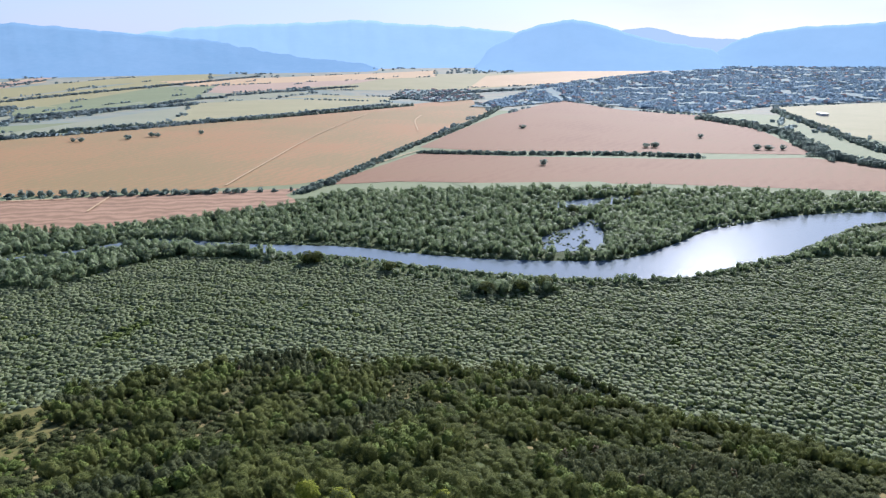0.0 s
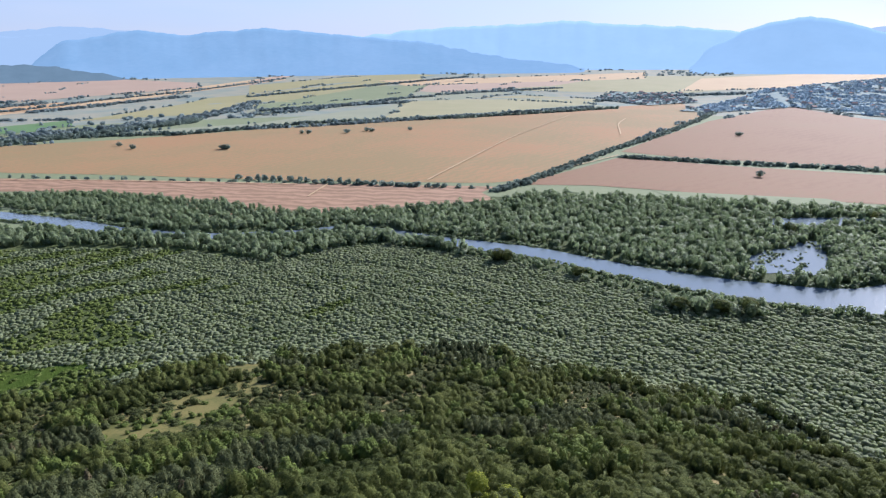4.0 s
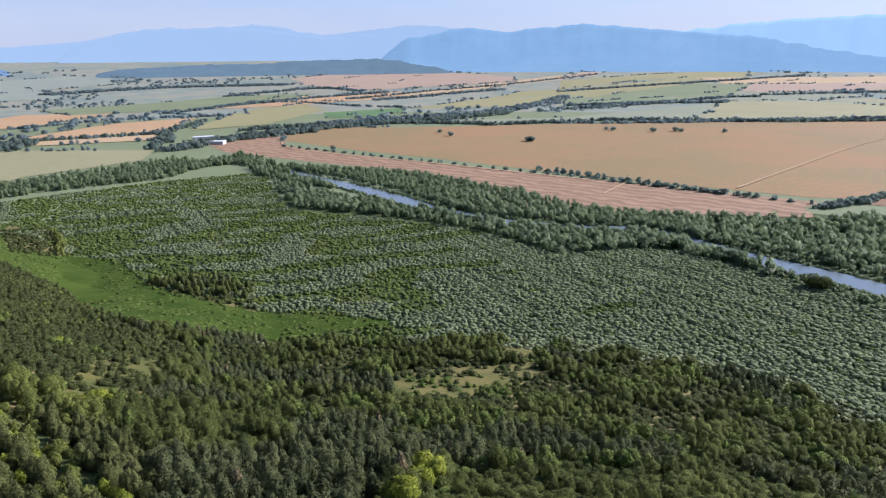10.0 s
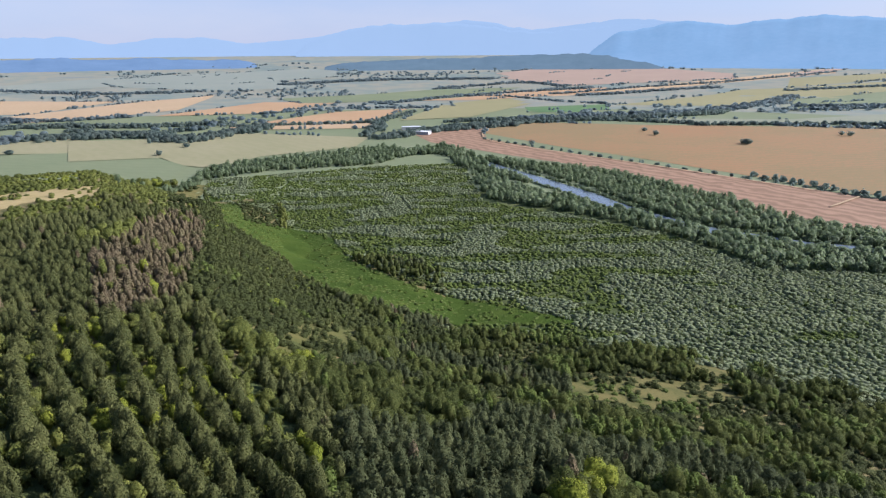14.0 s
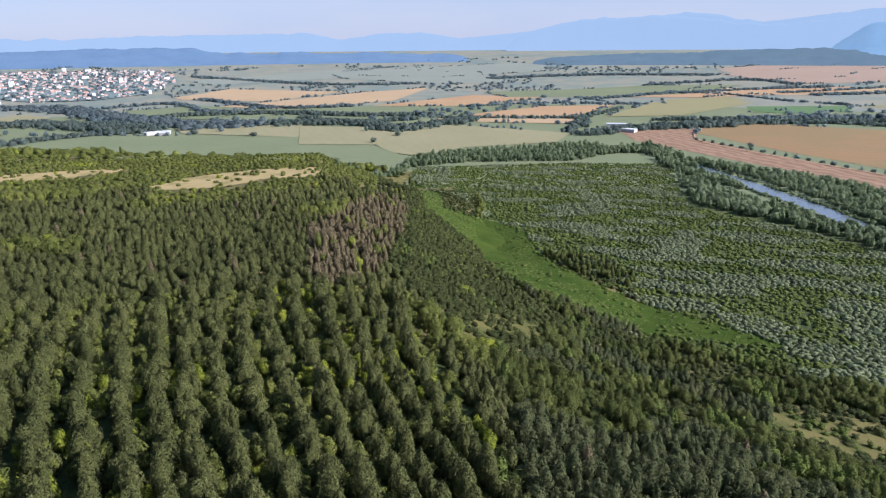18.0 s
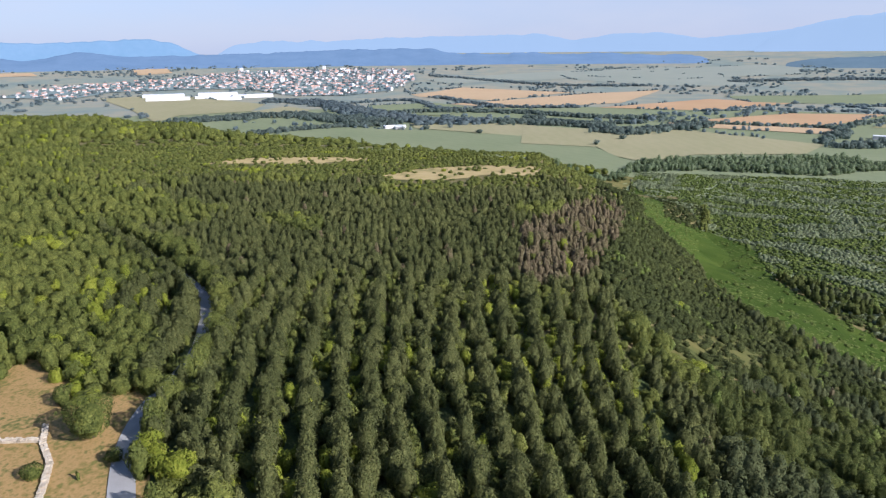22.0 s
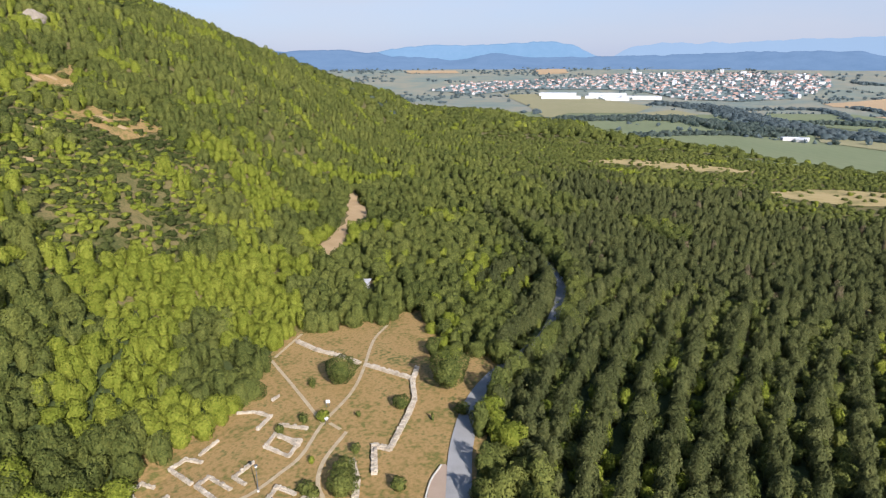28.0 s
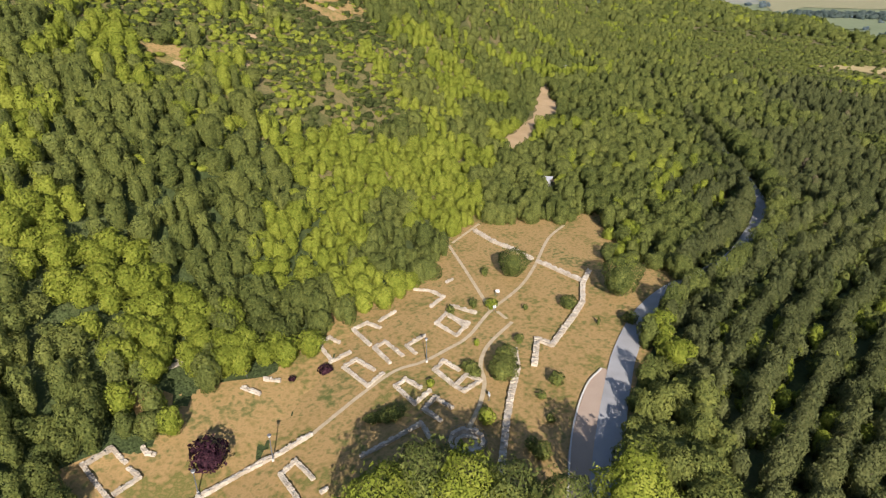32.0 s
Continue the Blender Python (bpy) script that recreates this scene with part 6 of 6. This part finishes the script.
# ---- fixtures of the site ----
def lamp_post(x, y, height=4.0):
    base = tagged(new("lamp_post"), "slim grey lamp post with a round globe head", "lamp post", "lamps of the ruins")
    base.matrix_basis = pose(x, y, float(terrain(x, y)))
    bm = bmesh.new()
    bmesh.ops.create_cone(bm, segments=10, radius1=0.09, radius2=0.05, depth=height, matrix=Matrix.Translation((0, 0, height / 2)), cap_ends=True)
    part("pole", bm, "steel", base)
    bm = bmesh.new()
    bmesh.ops.create_cone(bm, segments=10, radius1=0.22, radius2=0.16, depth=0.4, matrix=Matrix.Translation((0, 0, 0.2)), cap_ends=True)
    part("footing", bm, "kerb", base)
    bm = bmesh.new()
    bmesh.ops.create_uvsphere(bm, u_segments=12, v_segments=8, radius=0.18, matrix=Matrix.Translation((0, 0, height + 0.2)))
    globe = part("globe", bm, "white", base, "white round lamp globe")
    bm = bmesh.new()
    bmesh.ops.create_cone(bm, segments=12, radius1=0.30, radius2=0.05, depth=0.16, matrix=Matrix.Translation((0, 0, height + 0.48)), cap_ends=True)
    part("cap", bm, "steel", globe, "dark steel cap")


def info_board(x, y, turn):
    base = tagged(new("information_board"), "white tilted information board on two posts", "sign", "boards of the ruins")
    base.matrix_basis = pose(x, y, float(terrain(x, y)), 0, 0, turn)
    for sx in (-0.28, 0.28):
        bm = bmesh.new()
        bmesh.ops.create_cone(bm, segments=8, radius1=0.04, radius2=0.04, depth=1.0, matrix=Matrix.Translation((sx, 0, 0.5)), cap_ends=True)
        part("post", bm, "steel", base)
    bm = bmesh.new()
    tilt = Matrix.Translation((0, 0, 1.1)) @ Matrix.Rotation(radians(-35), 4, "X")
    bmesh.ops.create_cube(bm, size=1, matrix=tilt @ Matrix.Diagonal((0.7, 0.04, 0.5, 1)))
    bmesh.ops.bevel(bm, geom=bm.edges[:], offset=0.012, segments=1, affect="EDGES")
    panel = part("panel", bm, "white", base)
    for k in range(5):
        bm = bmesh.new()
        bmesh.ops.create_cube(bm, size=1, matrix=tilt @ Matrix.Translation((-0.05 * (k % 2), -0.026, 0.17 - 0.08 * k)) @ Matrix.Diagonal((0.55 - 0.1 * (k % 2), 0.008, 0.03, 1)))
        part("text_line", bm, "steel", panel, "grey line of small print")


for k, (x, y) in enumerate(LAMPS[:3]):
    lamp_post(x, y, 4.0 if k < 2 else 3.4)
for k, (x, y) in enumerate(SIGNS):
    info_board(x, y, 150 + 40 * k)

# a round stone well house foundation with a steel guard rail
x, y = WELL
rotunda = tagged(new("round_ruin"), "round excavated stone ring with a steel guard rail", "ruin", "excavated ruins")
rotunda.matrix_basis = pose(x, y, float(terrain(x, y)))
r = random.Random(3)
for ring, (radius, high) in enumerate(((2.1, 0.9), (1.3, 0.5))):
    n = int(radius * 11)
    for k in range(n):
        a = k * 2 * math.pi / n
        h = high * r.uniform(0.75, 1.2)
        bm = bmesh.new()
        bmesh.ops.create_cube(bm, size=1, matrix=Matrix.Rotation(a, 4, "Z") @ Matrix.Translation((radius, 0, h / 2 - 0.05)) @ Matrix.Diagonal((0.5, 6.4 * radius / n, h, 1)))
        for v in bm.verts:
            v.co += Vector((r.uniform(-0.05, 0.05), r.uniform(-0.05, 0.05), r.uniform(-0.05, 0.05)))
        part("stone", bm, "stone", rotunda)
for k in range(12):
    a = k * 2 * math.pi / 12
    bm = bmesh.new()
    bmesh.ops.create_cone(bm, segments=6, radius1=0.03, radius2=0.03, depth=1.1, matrix=Matrix.Translation((2.6 * math.cos(a), 2.6 * math.sin(a), 0.55)), cap_ends=True)
    part("rail_post", bm, "steel", rotunda)
for z in (0.55, 1.08):
    bm = bmesh.new()
    for k in range(24):
        a0, a1 = k * math.pi / 12, (k + 1) * math.pi / 12
        p, q_ = Vector((2.6 * math.cos(a0), 2.6 * math.sin(a0), z)), Vector((2.6 * math.cos(a1), 2.6 * math.sin(a1), z))
        m = Matrix.Translation((p + q_) / 2) @ (q_ - p).to_track_quat("Z", "Y").to_matrix().to_4x4()
        bmesh.ops.create_cone(bm, segments=6, radius1=0.025, radius2=0.025, depth=(q_ - p).length, matrix=m)
    part("rail", bm, "steel", rotunda)

# small huts in the wood
def hut(x, y, turn, size):
    base = tagged(new("hut"), "small pale hut with a flat light roof among trees", "hut", "huts in the wood")
    base.matrix_basis = pose(x, y, float(terrain(x, y)), 0, 0, turn)
    bm = bmesh.new()
    bmesh.ops.create_cube(bm, size=1, matrix=Matrix.Translation((0, 0, 1.1)) @ Matrix.Diagonal((size, size * 0.75, 2.4, 1)))
    wall = part("wall", bm, "plaster", base)
    bm = bmesh.new()
    bmesh.ops.create_cube(bm, size=1, matrix=Matrix.Translation((0, 0, 2.42)) @ Matrix.Rotation(0.08, 4, "X") @ Matrix.Diagonal((size + 0.7, size * 0.75 + 0.7, 0.16, 1)))
    part("roof", bm, "plaster", base, "pale sheet roof")
    bm = bmesh.new()
    bmesh.ops.create_cube(bm, size=1, matrix=Matrix.Translation((0.3, -size * 0.375 - 0.02, 0.95)) @ Matrix.Diagonal((0.85, 0.05, 1.9, 1)))
    part("door", bm, "bark", wall, "brown wooden door")


hut(-108.5, -123.5, 35, 3.2)
hut(-239, -266, 20, 4.5)

# kerb between road and forecourt
edge_line = smooth_line([FORECOURT[k] for k in (0, 1, 2, 3)], 1.0)
bm = bmesh.new()
for (x0, y0), (x1, y1) in zip(edge_line, edge_line[1:]):
    m = Matrix.Translation(((x0 + x1) / 2, (y0 + y1) / 2, float(terrain((x0 + x1) / 2, (y0 + y1) / 2)) + 0.2)) @ Matrix.Rotation(math.atan2(y1 - y0, x1 - x0), 4, "Z")
    bmesh.ops.create_cube(bm, size=1, matrix=m @ Matrix.Diagonal((math.hypot(x1 - x0, y1 - y0) * 0.97, 0.22, 0.45, 1)))
tagged(part("kerb", bm, "kerb", None), "pale stone kerb round the forecourt", "kerb", kind="structure")


def outcrop(x, y, size, seed):
    """A jagged grey rock standing out of the slope."""
    r = random.Random(seed)
    bm = bmesh.new()
    bmesh.ops.create_icosphere(bm, subdivisions=3, radius=1)
    for v in bm.verts:
        f = 1 + 0.35 * noise.noise(v.co * 1.6 + Vector((seed, 0, 0))) + 0.18 * noise.noise(v.co * 4.5)
        v.co = Vector((v.co.x * size * f, v.co.y * size * 0.7 * f, v.co.z * size * 0.8 * f))
    ob = part("rock_outcrop", bm, "rock", None)
    ob.matrix_basis = pose(x, y, float(terrain(x, y)) + size * 0.1, 0, 0, r.uniform(0, 360))
    tagged(ob, "weathered grey-brown rock outcrop on the mountainside", "rock", "rocks of the mountainside")


for k, (x, y) in enumerate(OUTCROPS):
    outcrop(x, y, 6.5 - 1.2 * (k % 3) if abs(y) > 150 else 1.6, k)
